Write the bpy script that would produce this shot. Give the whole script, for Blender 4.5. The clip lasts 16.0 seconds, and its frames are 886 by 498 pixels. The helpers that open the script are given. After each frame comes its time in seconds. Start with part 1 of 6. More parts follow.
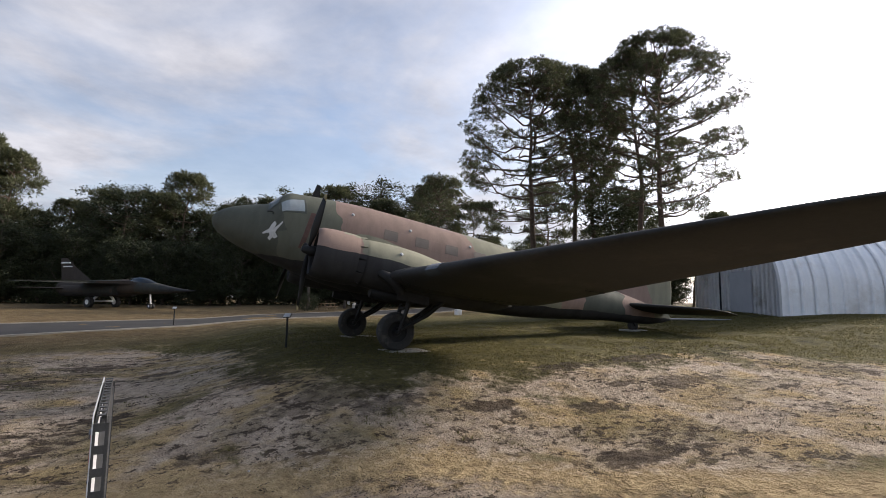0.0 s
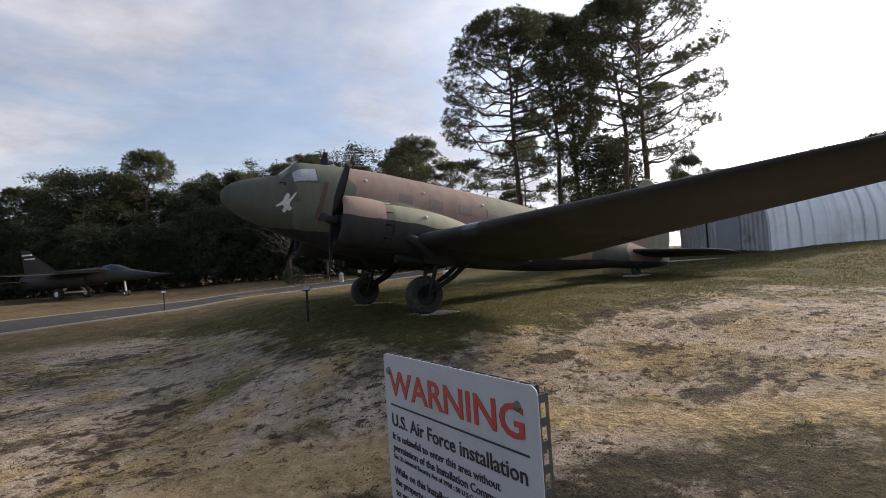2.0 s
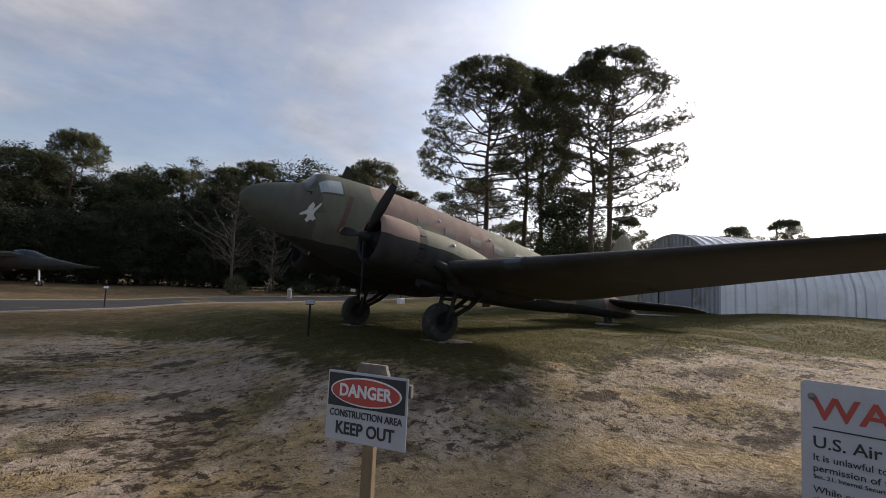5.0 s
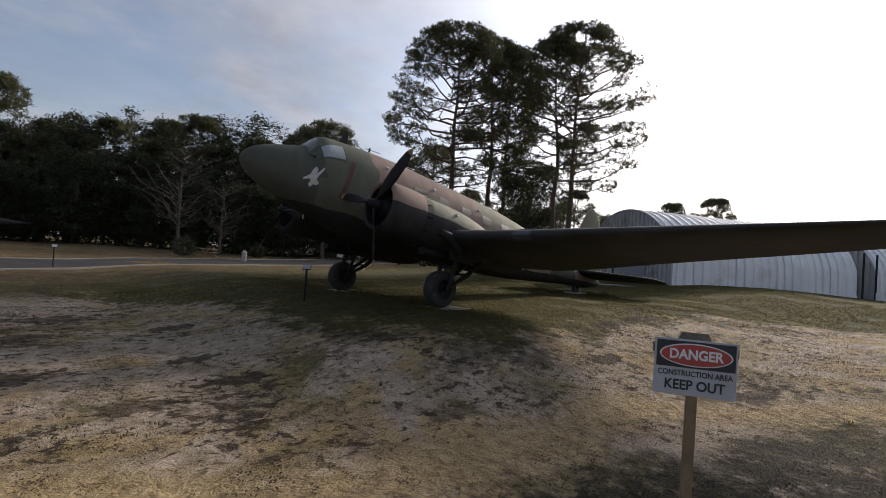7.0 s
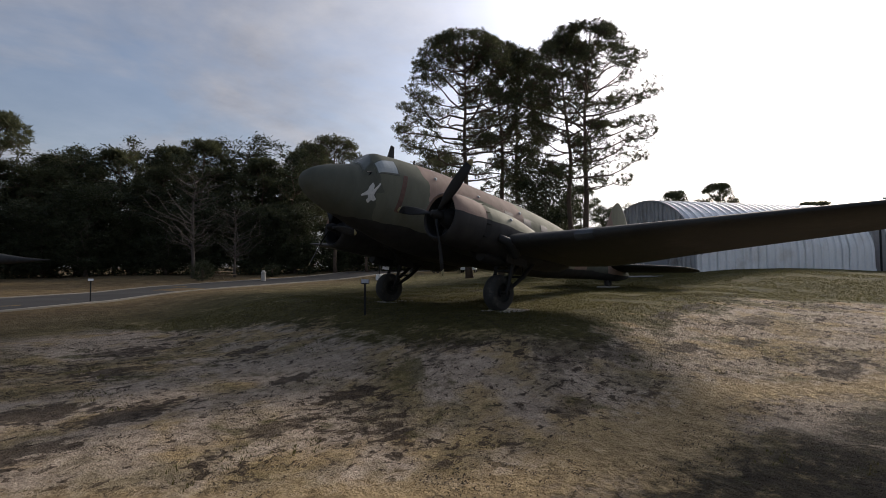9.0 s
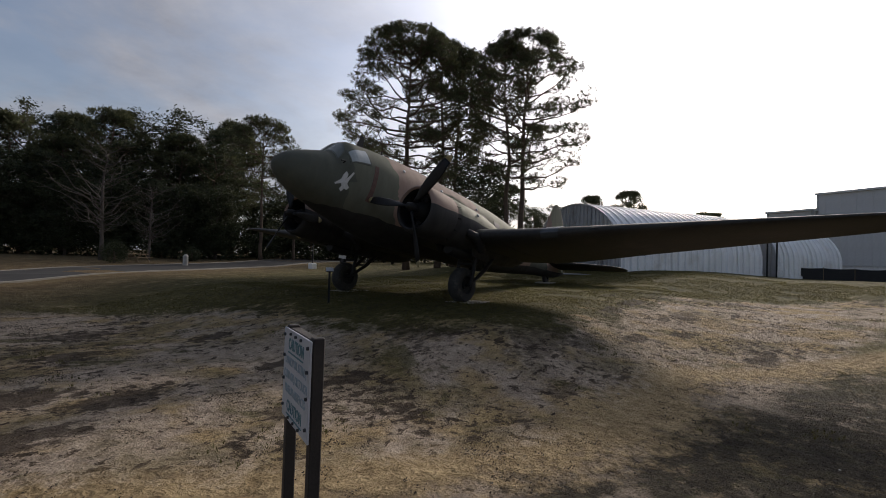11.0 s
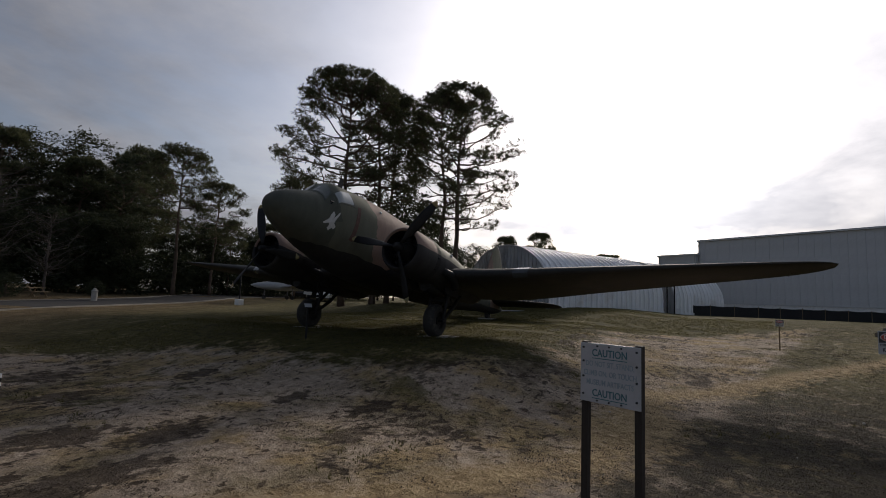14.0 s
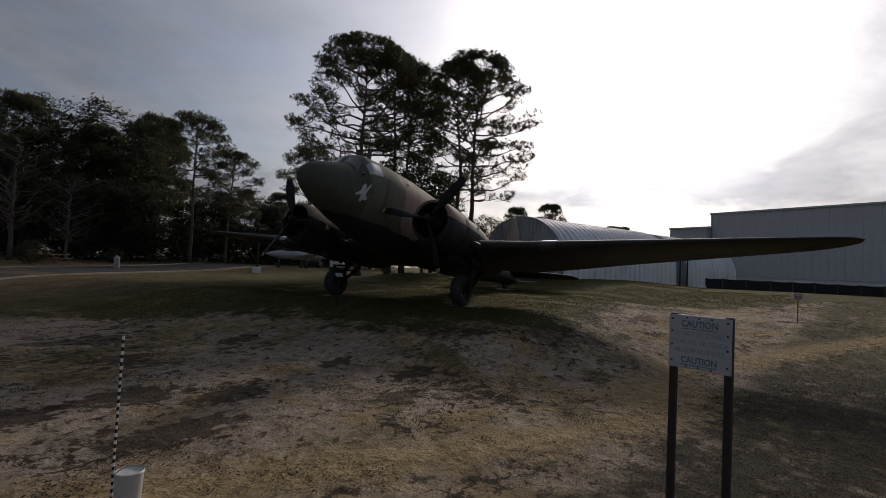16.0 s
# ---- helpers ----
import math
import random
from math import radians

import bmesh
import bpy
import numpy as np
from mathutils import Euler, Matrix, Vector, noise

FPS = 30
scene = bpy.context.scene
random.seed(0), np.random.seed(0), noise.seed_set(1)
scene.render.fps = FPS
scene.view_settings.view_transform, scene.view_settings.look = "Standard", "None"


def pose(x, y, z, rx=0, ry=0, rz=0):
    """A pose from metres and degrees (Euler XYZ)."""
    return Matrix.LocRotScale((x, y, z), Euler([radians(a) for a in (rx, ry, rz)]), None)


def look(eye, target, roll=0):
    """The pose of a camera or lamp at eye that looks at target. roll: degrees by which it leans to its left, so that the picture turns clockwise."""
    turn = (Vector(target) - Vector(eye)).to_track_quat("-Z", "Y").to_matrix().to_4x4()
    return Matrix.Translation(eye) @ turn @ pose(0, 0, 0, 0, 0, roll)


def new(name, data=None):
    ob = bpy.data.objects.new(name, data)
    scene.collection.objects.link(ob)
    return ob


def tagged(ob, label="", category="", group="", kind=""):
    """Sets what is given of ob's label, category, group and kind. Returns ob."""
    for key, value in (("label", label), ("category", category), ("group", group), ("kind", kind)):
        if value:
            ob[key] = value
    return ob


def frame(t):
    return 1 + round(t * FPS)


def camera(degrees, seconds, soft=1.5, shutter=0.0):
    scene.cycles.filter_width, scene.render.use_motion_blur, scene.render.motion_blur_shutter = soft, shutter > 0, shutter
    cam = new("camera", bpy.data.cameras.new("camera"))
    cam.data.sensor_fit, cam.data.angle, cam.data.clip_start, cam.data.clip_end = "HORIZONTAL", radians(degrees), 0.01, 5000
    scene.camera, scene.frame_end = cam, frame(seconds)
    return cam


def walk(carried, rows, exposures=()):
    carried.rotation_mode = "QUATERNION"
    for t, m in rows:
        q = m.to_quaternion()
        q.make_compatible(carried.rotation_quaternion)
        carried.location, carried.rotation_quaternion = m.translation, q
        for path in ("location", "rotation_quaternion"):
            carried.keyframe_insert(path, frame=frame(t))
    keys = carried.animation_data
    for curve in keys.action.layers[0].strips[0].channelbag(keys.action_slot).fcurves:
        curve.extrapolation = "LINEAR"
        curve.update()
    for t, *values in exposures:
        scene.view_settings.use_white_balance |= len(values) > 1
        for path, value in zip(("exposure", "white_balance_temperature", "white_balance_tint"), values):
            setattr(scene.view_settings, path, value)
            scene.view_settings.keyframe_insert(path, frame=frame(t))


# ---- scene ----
cam = camera(84.0, 16.0, 0.9)
PATH = [
    (0, (-4.435, -16.756, 1.493), (-3.658, -14.925, 1.699), 0.77),
    (0.5, (-4.744, -16.521, 1.507), (-4.184, -14.604, 1.613), -0.23),
    (1, (-5.161, -16.312, 1.488), (-4.614, -14.392, 1.601), -0.51),
    (1.5, (-5.486, -16.177, 1.543), (-4.634, -14.369, 1.616), -1.91),
    (2, (-5.890, -15.925, 1.500), (-4.991, -14.139, 1.550), -3.84),
    (2.5, (-6.318, -15.758, 1.528), (-5.313, -14.029, 1.578), 0.26),
    (3, (-6.816, -15.616, 1.516), (-5.784, -13.904, 1.560), 0.60),
    (3.5, (-7.190, -15.329, 1.467), (-6.289, -13.546, 1.561), 1.07),
    (4, (-7.555, -15.118, 1.477), (-6.554, -13.391, 1.597), 0.27),
    (6.5, (-9.564, -13.944, 1.393), (-8.282, -12.417, 1.537), 5.29),
    (7, (-9.962, -13.795, 1.409), (-8.617, -12.315, 1.458), 4.06),
    (7.5, (-10.360, -13.536, 1.384), (-9.089, -12.001, 1.559), 1.97),
    (8, (-10.789, -13.318, 1.381), (-9.521, -11.784, 1.577), 3.52),
    (8.5, (-11.171, -13.108, 1.398), (-9.819, -11.642, 1.557), 4.42),
    (9, (-11.539, -12.836, 1.398), (-10.185, -11.366, 1.467), -0.33),
    (9.5, (-12.018, -12.663, 1.344), (-10.534, -11.323, 1.394), 0.61),
    (12, (-13.528, -11.625, 1.350), (-11.915, -10.443, 1.399), 3.32),
    (12.5, (-14.004, -11.440, 1.320), (-12.358, -10.307, 1.380), 4.44),
    (13, (-14.384, -11.183, 1.266), (-12.767, -10.007, 1.333), 0.46),
    (13.5, (-14.717, -11.025, 1.245), (-13.152, -9.782, 1.325), 0.71),
    (14, (-15.052, -10.846, 1.278), (-13.286, -9.929, 1.483), 2.24),
    (14.5, (-15.248, -10.610, 1.267), (-13.435, -9.802, 1.513), -0.06),
    (15, (-15.439, -10.460, 1.244), (-13.663, -9.580, 1.511), 2.95),
    (15.5, (-15.566, -10.376, 1.295), (-13.794, -9.457, 1.420), 1.42),
    (16, (-15.655, -10.352, 1.274), (-13.891, -9.413, 1.357), 2.81),
]
EXPOSURES = [(0, 0.58, 6500, 15), (4, 0.25, 6500, 15), (8, -0.12, 6500, 15), (12.5, -0.62, 6500, 15), (14.5, -1.02, 6500, 15), (16, -1.2, 6500, 15)]
walk(cam, [(t, look(eye, target, roll)) for t, eye, target, roll in PATH], EXPOSURES)

# ---- light ----
SUN_BEARING, SUN_HEIGHT = radians(7), radians(24.5)
SUN_WAY = Vector((math.cos(SUN_HEIGHT) * math.cos(SUN_BEARING), math.cos(SUN_HEIGHT) * math.sin(SUN_BEARING), math.sin(SUN_HEIGHT)))
sun_lamp = bpy.data.lights.new("sun", "SUN")
sun_lamp.energy, sun_lamp.angle, sun_lamp.color = 3.1, radians(7), (1.0, 0.91, 0.76)
sun = new("sun", sun_lamp)
sun.matrix_world = look((0, 0, 0), -SUN_WAY)


def make_world():
    w = bpy.data.worlds.new("sky")
    scene.world = w
    w.use_nodes = True
    nt = w.node_tree
    nt.nodes.clear()
    n, k = nt.nodes.new, nt.links.new
    out, bg = n("ShaderNodeOutputWorld"), n("ShaderNodeBackground")
    sky = n("ShaderNodeTexSky")
    sky.sky_type, sky.sun_disc = "NISHITA", False
    sky.sun_elevation, sky.sun_rotation = SUN_HEIGHT, math.pi / 2 - SUN_BEARING
    sky.air_density, sky.dust_density = 1.0, 1.5
    co = n("ShaderNodeTexCoord")
    # clouds, spread on a flat layer overhead
    sep = n("ShaderNodeSeparateXYZ")
    k(co.outputs["Generated"], sep.inputs[0])
    lift = n("ShaderNodeMath"); lift.operation = "MAXIMUM"; lift.inputs[1].default_value = 0.0
    k(sep.outputs["Z"], lift.inputs[0])
    den = n("ShaderNodeMath"); den.operation = "ADD"; den.inputs[1].default_value = 0.16
    k(lift.outputs[0], den.inputs[0])
    flat = n("ShaderNodeVectorMath"); flat.operation = "DIVIDE"
    comb = n("ShaderNodeCombineXYZ")
    for a in range(3):
        k(den.outputs[0], comb.inputs[a])
    k(co.outputs["Generated"], flat.inputs[0]); k(comb.outputs[0], flat.inputs[1])
    noi = n("ShaderNodeTexNoise")
    noi.inputs["Scale"].default_value, noi.inputs["Detail"].default_value, noi.inputs["Roughness"].default_value, noi.inputs["Distortion"].default_value = 1.1, 9, 0.55, 0.4
    k(flat.outputs[0], noi.inputs["Vector"])
    ramp = n("ShaderNodeValToRGB")
    ramp.color_ramp.elements[0].position, ramp.color_ramp.elements[1].position = 0.43, 0.72
    k(noi.outputs["Fac"], ramp.inputs[0])
    low = n("ShaderNodeMapRange")
    low.inputs["From Min"].default_value, low.inputs["From Max"].default_value = 0.45, 0.05
    low.inputs["To Min"].default_value, low.inputs["To Max"].default_value = 0.0, 0.55
    k(sep.outputs["Z"], low.inputs["Value"])
    cover = n("ShaderNodeMath"); cover.operation = "ADD"; cover.use_clamp = True
    k(ramp.outputs[0], cover.inputs[0]); k(low.outputs[0], cover.inputs[1])
    # haze round the sun
    dot = n("ShaderNodeVectorMath"); dot.operation = "DOT_PRODUCT"; dot.inputs[1].default_value = SUN_WAY
    nor = n("ShaderNodeVectorMath"); nor.operation = "NORMALIZE"
    k(co.outputs["Generated"], nor.inputs[0]); k(nor.outputs[0], dot.inputs[0])
    pos = n("ShaderNodeMath"); pos.operation = "MAXIMUM"; pos.inputs[1].default_value = 0.0
    k(dot.outputs["Value"], pos.inputs[0])
    p1 = n("ShaderNodeMath"); p1.operation = "POWER"; p1.inputs[1].default_value = 6.0
    p2 = n("ShaderNodeMath"); p2.operation = "POWER"; p2.inputs[1].default_value = 60.0
    k(pos.outputs[0], p1.inputs[0]); k(pos.outputs[0], p2.inputs[0])
    g1 = n("ShaderNodeMath"); g1.operation = "MULTIPLY"; g1.inputs[1].default_value = GLOW_WIDE
    g2 = n("ShaderNodeMath"); g2.operation = "MULTIPLY_ADD"; g2.inputs[1].default_value = GLOW_NEAR
    k(p1.outputs[0], g1.inputs[0]); k(p2.outputs[0], g2.inputs[0]); k(g1.outputs[0], g2.inputs[2])
    shade = n("ShaderNodeTexNoise")
    shade.inputs["Scale"].default_value, shade.inputs["Detail"].default_value, shade.inputs["Roughness"].default_value = 2.3, 7, 0.6
    k(flat.outputs[0], shade.inputs["Vector"])
    tint = n("ShaderNodeValToRGB")
    tint.color_ramp.elements[0].position, tint.color_ramp.elements[1].position = 0.3, 0.75
    tint.color_ramp.elements[0].color = (CLOUD_BASE * 0.74, CLOUD_BASE * 0.79, CLOUD_BASE * 0.90, 1)
    tint.color_ramp.elements[1].color = (CLOUD_BASE * 1.45, CLOUD_BASE * 1.48, CLOUD_BASE * 1.55, 1)
    k(shade.outputs["Fac"], tint.inputs[0])
    mul = n("ShaderNodeMix"); mul.data_type = "RGBA"; mul.blend_type = "MULTIPLY"; mul.inputs[0].default_value = 1.0
    mul.inputs[7].default_value = (SKY_GAIN, SKY_GAIN, SKY_GAIN, 1)
    k(sky.outputs[0], mul.inputs[6])
    mix = n("ShaderNodeMix"); mix.data_type = "RGBA"
    k(cover.outputs[0], mix.inputs[0]); k(mul.outputs[2], mix.inputs[6]); k(tint.outputs[0], mix.inputs[7])
    glow = n("ShaderNodeMix"); glow.data_type = "RGBA"; glow.blend_type = "ADD"; glow.inputs[0].default_value = 1.0
    veil = n("ShaderNodeValToRGB")
    veil.color_ramp.elements[0].position, veil.color_ramp.elements[1].position = 0.30, 0.72
    veil.color_ramp.elements[0].color, veil.color_ramp.elements[1].color = (0.95, 0.96, 0.98, 1), (1.3, 1.29, 1.27, 1)
    k(shade.outputs["Fac"], veil.inputs[0])
    lit = n("ShaderNodeMix"); lit.data_type = "RGBA"; lit.blend_type = "MULTIPLY"; lit.inputs[0].default_value = 1.0
    k(g2.outputs[0], lit.inputs[6]); k(veil.outputs[0], lit.inputs[7])
    k(mix.outputs[2], glow.inputs[6]); k(lit.outputs[2], glow.inputs[7])
    k(glow.outputs[2], bg.inputs[0])
    bg.inputs[1].default_value = 1.0
    k(bg.outputs[0], out.inputs[0])


SKY_GAIN, CLOUD_BASE, GLOW_WIDE, GLOW_NEAR = 0.13, 0.40, 1.25, 6.0
make_world()

# ---- materials ----
def new_mat(name, rough=0.7, metal=0.0, spec=0.5):
    m = bpy.data.materials.new(name)
    m.use_nodes = True
    b = m.node_tree.nodes["Principled BSDF"]
    b.inputs["Roughness"].default_value, b.inputs["Metallic"].default_value = rough, metal
    b.inputs["Specular IOR Level"].default_value = spec
    return m, m.node_tree, b


def node_noise(nt, scale, detail=5, rough=0.55, coord="Object", dist=0.0, stretch=None):
    co = nt.nodes.new("ShaderNodeTexCoord")
    src = co.outputs[coord]
    if stretch:
        mp = nt.nodes.new("ShaderNodeMapping")
        mp.inputs["Scale"].default_value = stretch
        nt.links.new(src, mp.inputs[0])
        src = mp.outputs[0]
    t = nt.nodes.new("ShaderNodeTexNoise")
    t.inputs["Scale"].default_value, t.inputs["Detail"].default_value, t.inputs["Roughness"].default_value, t.inputs["Distortion"].default_value = scale, detail, rough, dist
    nt.links.new(src, t.inputs["Vector"])
    return t.outputs["Fac"]


def node_ramp(nt, fac, stops, constant=False):
    r = nt.nodes.new("ShaderNodeValToRGB")
    cr = r.color_ramp
    if constant:
        cr.interpolation = "CONSTANT"
    while len(cr.elements) < len(stops):
        cr.elements.new(0.5)
    for e, (p, c) in zip(cr.elements, stops):
        e.position, e.color = p, (*c, 1) if len(c) == 3 else c
    nt.links.new(fac, r.inputs[0])
    return r.outputs[0]


def node_mix(nt, fac, a, b, blend="MIX"):
    m = nt.nodes.new("ShaderNodeMix")
    m.data_type, m.blend_type = "RGBA", blend
    for sock, v in ((m.inputs[0], fac), (m.inputs[6], a), (m.inputs[7], b)):
        if isinstance(v, (int, float)):
            sock.default_value = v
        elif isinstance(v, tuple):
            sock.default_value = (*v, 1)
        else:
            nt.links.new(v, sock)
    return m.outputs[2]


def node_math(nt, op, a, b=0.0, clamp=False):
    m = nt.nodes.new("ShaderNodeMath")
    m.operation, m.use_clamp = op, clamp
    for sock, v in zip(m.inputs, (a, b)):
        if isinstance(v, (int, float)):
            sock.default_value = v
        else:
            nt.links.new(v, sock)
    return m.outputs[0]


def node_bump(nt, b, height, strength=0.3, distance=0.02):
    n = nt.nodes.new("ShaderNodeBump")
    n.inputs["Strength"].default_value, n.inputs["Distance"].default_value = strength, distance
    nt.links.new(height, n.inputs["Height"])
    nt.links.new(n.outputs[0], b.inputs["Normal"])


def plain(name, color, rough=0.7, metal=0.0, vary=0.25, scale=6.0, bump=0.15, coord="Object", grime=None, spec=0.5):
    """A surface of one colour with blotches, fine grain and a little relief."""
    m, nt, b = new_mat(name, rough, metal, spec)
    big, fine = node_noise(nt, scale, 6, coord=coord), node_noise(nt, scale * 9, 4, coord=coord)
    dark, light = tuple(c * (1 - vary) for c in color), tuple(min(1, c * (1 + vary)) for c in color)
    c = node_ramp(nt, big, [(0.3, dark), (0.7, light)])
    c = node_mix(nt, 0.25, c, node_ramp(nt, fine, [(0.35, dark), (0.65, light)]))
    if grime:
        g = node_ramp(nt, node_noise(nt, scale * 0.6, 8, 0.7, coord=coord), [(0.52, (0, 0, 0)), (0.7, (1, 1, 1))])
        c = node_mix(nt, g, c, grime)
    nt.links.new(c, b.inputs["Base Color"])
    node_bump(nt, b, fine, bump, 0.01)
    r = node_math(nt, "MULTIPLY_ADD", big, 0.2)
    nt.nodes[-1].inputs[2].default_value = rough - 0.1
    nt.links.new(r, b.inputs["Roughness"])
    return m


def camo(name, bands, belly, stretch=1.0, wave=0.9):
    """Faded camouflage in bands along the body, black below a line."""
    m, nt, b = new_mat(name, 0.5)
    co = nt.nodes.new("ShaderNodeTexCoord")
    sep = nt.nodes.new("ShaderNodeSeparateXYZ")
    nt.links.new(co.outputs["Object"], sep.inputs[0])
    wob = node_noise(nt, 0.55, 3, 0.5, dist=0.6)
    wob = node_math(nt, "MULTIPLY", node_math(nt, "SUBTRACT", wob, 0.5), 7.0 * wave)
    u = node_math(nt, "ADD", sep.outputs["X"], wob)
    u = node_math(nt, "ADD", u, node_math(nt, "MULTIPLY", sep.outputs["Z"], 0.35))
    u = node_math(nt, "MULTIPLY", node_math(nt, "ADD", u, 8.0), 1 / 24.0)
    c = node_ramp(nt, u, [((p + 8) / 24.0, col) for p, col in bands], constant=True)
    fade = node_noise(nt, 1.6, 8, 0.65)
    c = node_mix(nt, node_math(nt, "MULTIPLY", fade, 0.16), c, (0.26, 0.24, 0.215))
    streak = node_noise(nt, 3.0, 5, 0.6, stretch=(1.0, 1.0, 0.25))
    c = node_mix(nt, 0.5, c, node_ramp(nt, streak, [(0.3, (0.62, 0.62, 0.62)), (0.7, (1.12, 1.12, 1.12))]), "MULTIPLY")
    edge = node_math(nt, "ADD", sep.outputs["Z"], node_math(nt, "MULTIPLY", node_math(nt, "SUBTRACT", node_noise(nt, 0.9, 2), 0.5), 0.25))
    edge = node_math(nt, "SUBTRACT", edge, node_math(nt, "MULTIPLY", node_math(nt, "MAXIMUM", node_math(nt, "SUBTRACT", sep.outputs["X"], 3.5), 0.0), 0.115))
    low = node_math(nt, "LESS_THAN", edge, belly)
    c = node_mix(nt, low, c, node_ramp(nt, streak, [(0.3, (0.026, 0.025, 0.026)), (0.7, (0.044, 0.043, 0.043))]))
    nt.links.new(c, b.inputs["Base Color"])
    # skin panels: seams every half metre or so
    seam = nt.nodes.new("ShaderNodeTexBrick")
    seam.inputs["Scale"].default_value = 1.0
    seam.inputs["Brick Width"].default_value, seam.inputs["Row Height"].default_value, seam.inputs["Mortar Size"].default_value = 0.75, 0.42, 0.006
    seam.inputs["Color1"].default_value = seam.inputs["Color2"].default_value = (1, 1, 1, 1)
    seam.inputs["Mortar"].default_value = (0, 0, 0, 1)
    comb = nt.nodes.new("ShaderNodeCombineXYZ")
    nt.links.new(sep.outputs["X"], comb.inputs[0]); nt.links.new(sep.outputs["Z"], comb.inputs[1])
    nt.links.new(comb.outputs[0], seam.inputs["Vector"])
    hh = node_math(nt, "ADD", node_math(nt, "MULTIPLY", seam.outputs["Fac"], -0.35), node_math(nt, "MULTIPLY", node_noise(nt, 2.2, 3), 0.8))
    node_bump(nt, b, hh, 0.35, 0.012)
    nt.links.new(node_ramp(nt, fade, [(0.2, (0.66,) * 3), (0.8, (0.85,) * 3)]), b.inputs["Roughness"])
    b.inputs["Specular IOR Level"].default_value = 0.22
    return m


GREEN, DGREEN, TAN, PALE = (0.112, 0.118, 0.086), (0.074, 0.082, 0.064), (0.275, 0.190, 0.152), (0.235, 0.228, 0.160)
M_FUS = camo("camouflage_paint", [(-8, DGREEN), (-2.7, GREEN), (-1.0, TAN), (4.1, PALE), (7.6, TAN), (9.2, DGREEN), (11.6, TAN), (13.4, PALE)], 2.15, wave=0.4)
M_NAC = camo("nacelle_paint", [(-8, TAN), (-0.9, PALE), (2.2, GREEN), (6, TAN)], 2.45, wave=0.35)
M_WING = plain("wing_black_paint", (0.030, 0.029, 0.027), 0.7, vary=0.35, scale=1.2, bump=0.1, grime=(0.05, 0.046, 0.04), spec=0.3)
M_BLACK = plain("black_metal", (0.014, 0.014, 0.014), 0.6, vary=0.3, scale=8, spec=0.3)
M_RUBBER = plain("tyre_rubber", (0.03, 0.029, 0.027), 0.85, vary=0.35, scale=7, grime=(0.09, 0.08, 0.065))
M_STEEL = plain("dull_steel", (0.20, 0.20, 0.20), 0.45, 0.8, vary=0.2, scale=12)
M_OLDWOOD = plain("weathered_wood", (0.17, 0.145, 0.115), 0.9, vary=0.3, scale=18, bump=0.3)
M_OLDSTEEL = plain("dark_galvanised_steel", (0.075, 0.074, 0.072), 0.6, 0.5, vary=0.3, scale=14)
M_YELLOW = plain("yellow_tip_paint", (0.27, 0.22, 0.10), 0.6)
M_WHITE = plain("white_paint", (0.78, 0.78, 0.77), 0.5, vary=0.06, scale=4, grime=(0.6, 0.59, 0.56))
M_RED = plain("faded_red_paint", (0.095, 0.048, 0.036), 0.7, vary=0.35)
M_SIGNRED = plain("sign_red", (0.45, 0.07, 0.05), 0.5, vary=0.12)
M_INK = plain("black_ink", (0.03, 0.03, 0.033), 0.5, vary=0.1)
M_TEALINK = plain("teal_ink", (0.075, 0.17, 0.19), 0.6, vary=0.15)
M_PALEINK = plain("bleached_ink", (0.27, 0.33, 0.36), 0.6, vary=0.15)
M_TEAL = plain("teal_panel", (0.05, 0.36, 0.40), 0.35, vary=0.1, scale=2)
M_WOOD = plain("raw_wood", (0.216, 0.150, 0.084), 0.8, vary=0.3, scale=9)
M_DARKWOOD = plain("dark_stained_wood", (0.035, 0.026, 0.02), 0.75, vary=0.35, scale=10)
M_CONCRETE = plain("concrete", (0.42, 0.39, 0.34), 0.9, vary=0.2, scale=4, bump=0.4)
# pale grey-blue stands in for the sky mirrored in the cockpit side panes
M_GLASSW = plain("sky_tinted_glass", (0.30, 0.335, 0.34), 0.2, vary=0.15, scale=3)
M_FRAME = plain("green_frame_paint", (0.062, 0.070, 0.054), 0.6, vary=0.2, scale=5)
M_SCREEN = plain("dark_windscreen", (0.10, 0.112, 0.10), 0.25, vary=0.3, scale=2)
M_OLDWHITE = plain("worn_white_paint", (0.52, 0.52, 0.50), 0.7, vary=0.15, scale=9)
M_PANEL = plain("painted_window", (0.15, 0.12, 0.095), 0.5, vary=0.2, scale=2)
M_LAMPGLASS = plain("lamp_glass", (0.06, 0.065, 0.07), 0.1, vary=0.2, scale=3)
M_GALV = plain("corrugated_steel", (0.84, 0.85, 0.86), 0.5, 0.05, vary=0.08, scale=0.8, grime=(0.68, 0.66, 0.63))
M_GALVDARK = plain("corrugated_end", (0.52, 0.52, 0.52), 0.6, 0.2, vary=0.15, scale=0.8, grime=(0.25, 0.23, 0.2))
M_DOOR = plain("grey_door", (0.33, 0.34, 0.36), 0.6, vary=0.1, scale=1)
M_HALLWALL = plain("hall_wall", (0.56, 0.57, 0.58), 0.6, 0.1, vary=0.1, scale=0.5)
M_FABRIC = plain("black_fabric", (0.02, 0.02, 0.021), 0.9, vary=0.3, scale=3)
M_BARK = plain("pine_bark", (0.10, 0.07, 0.05), 0.95, vary=0.4, scale=5, bump=0.8)
M_TWIG = plain("grey_bark", (0.10, 0.083, 0.07), 0.95, vary=0.35, scale=5, bump=0.6)
M_BOARD = plain("sign_sheet", (0.47, 0.47, 0.48), 0.5, vary=0.06, scale=5, grime=(0.40, 0.39, 0.37))
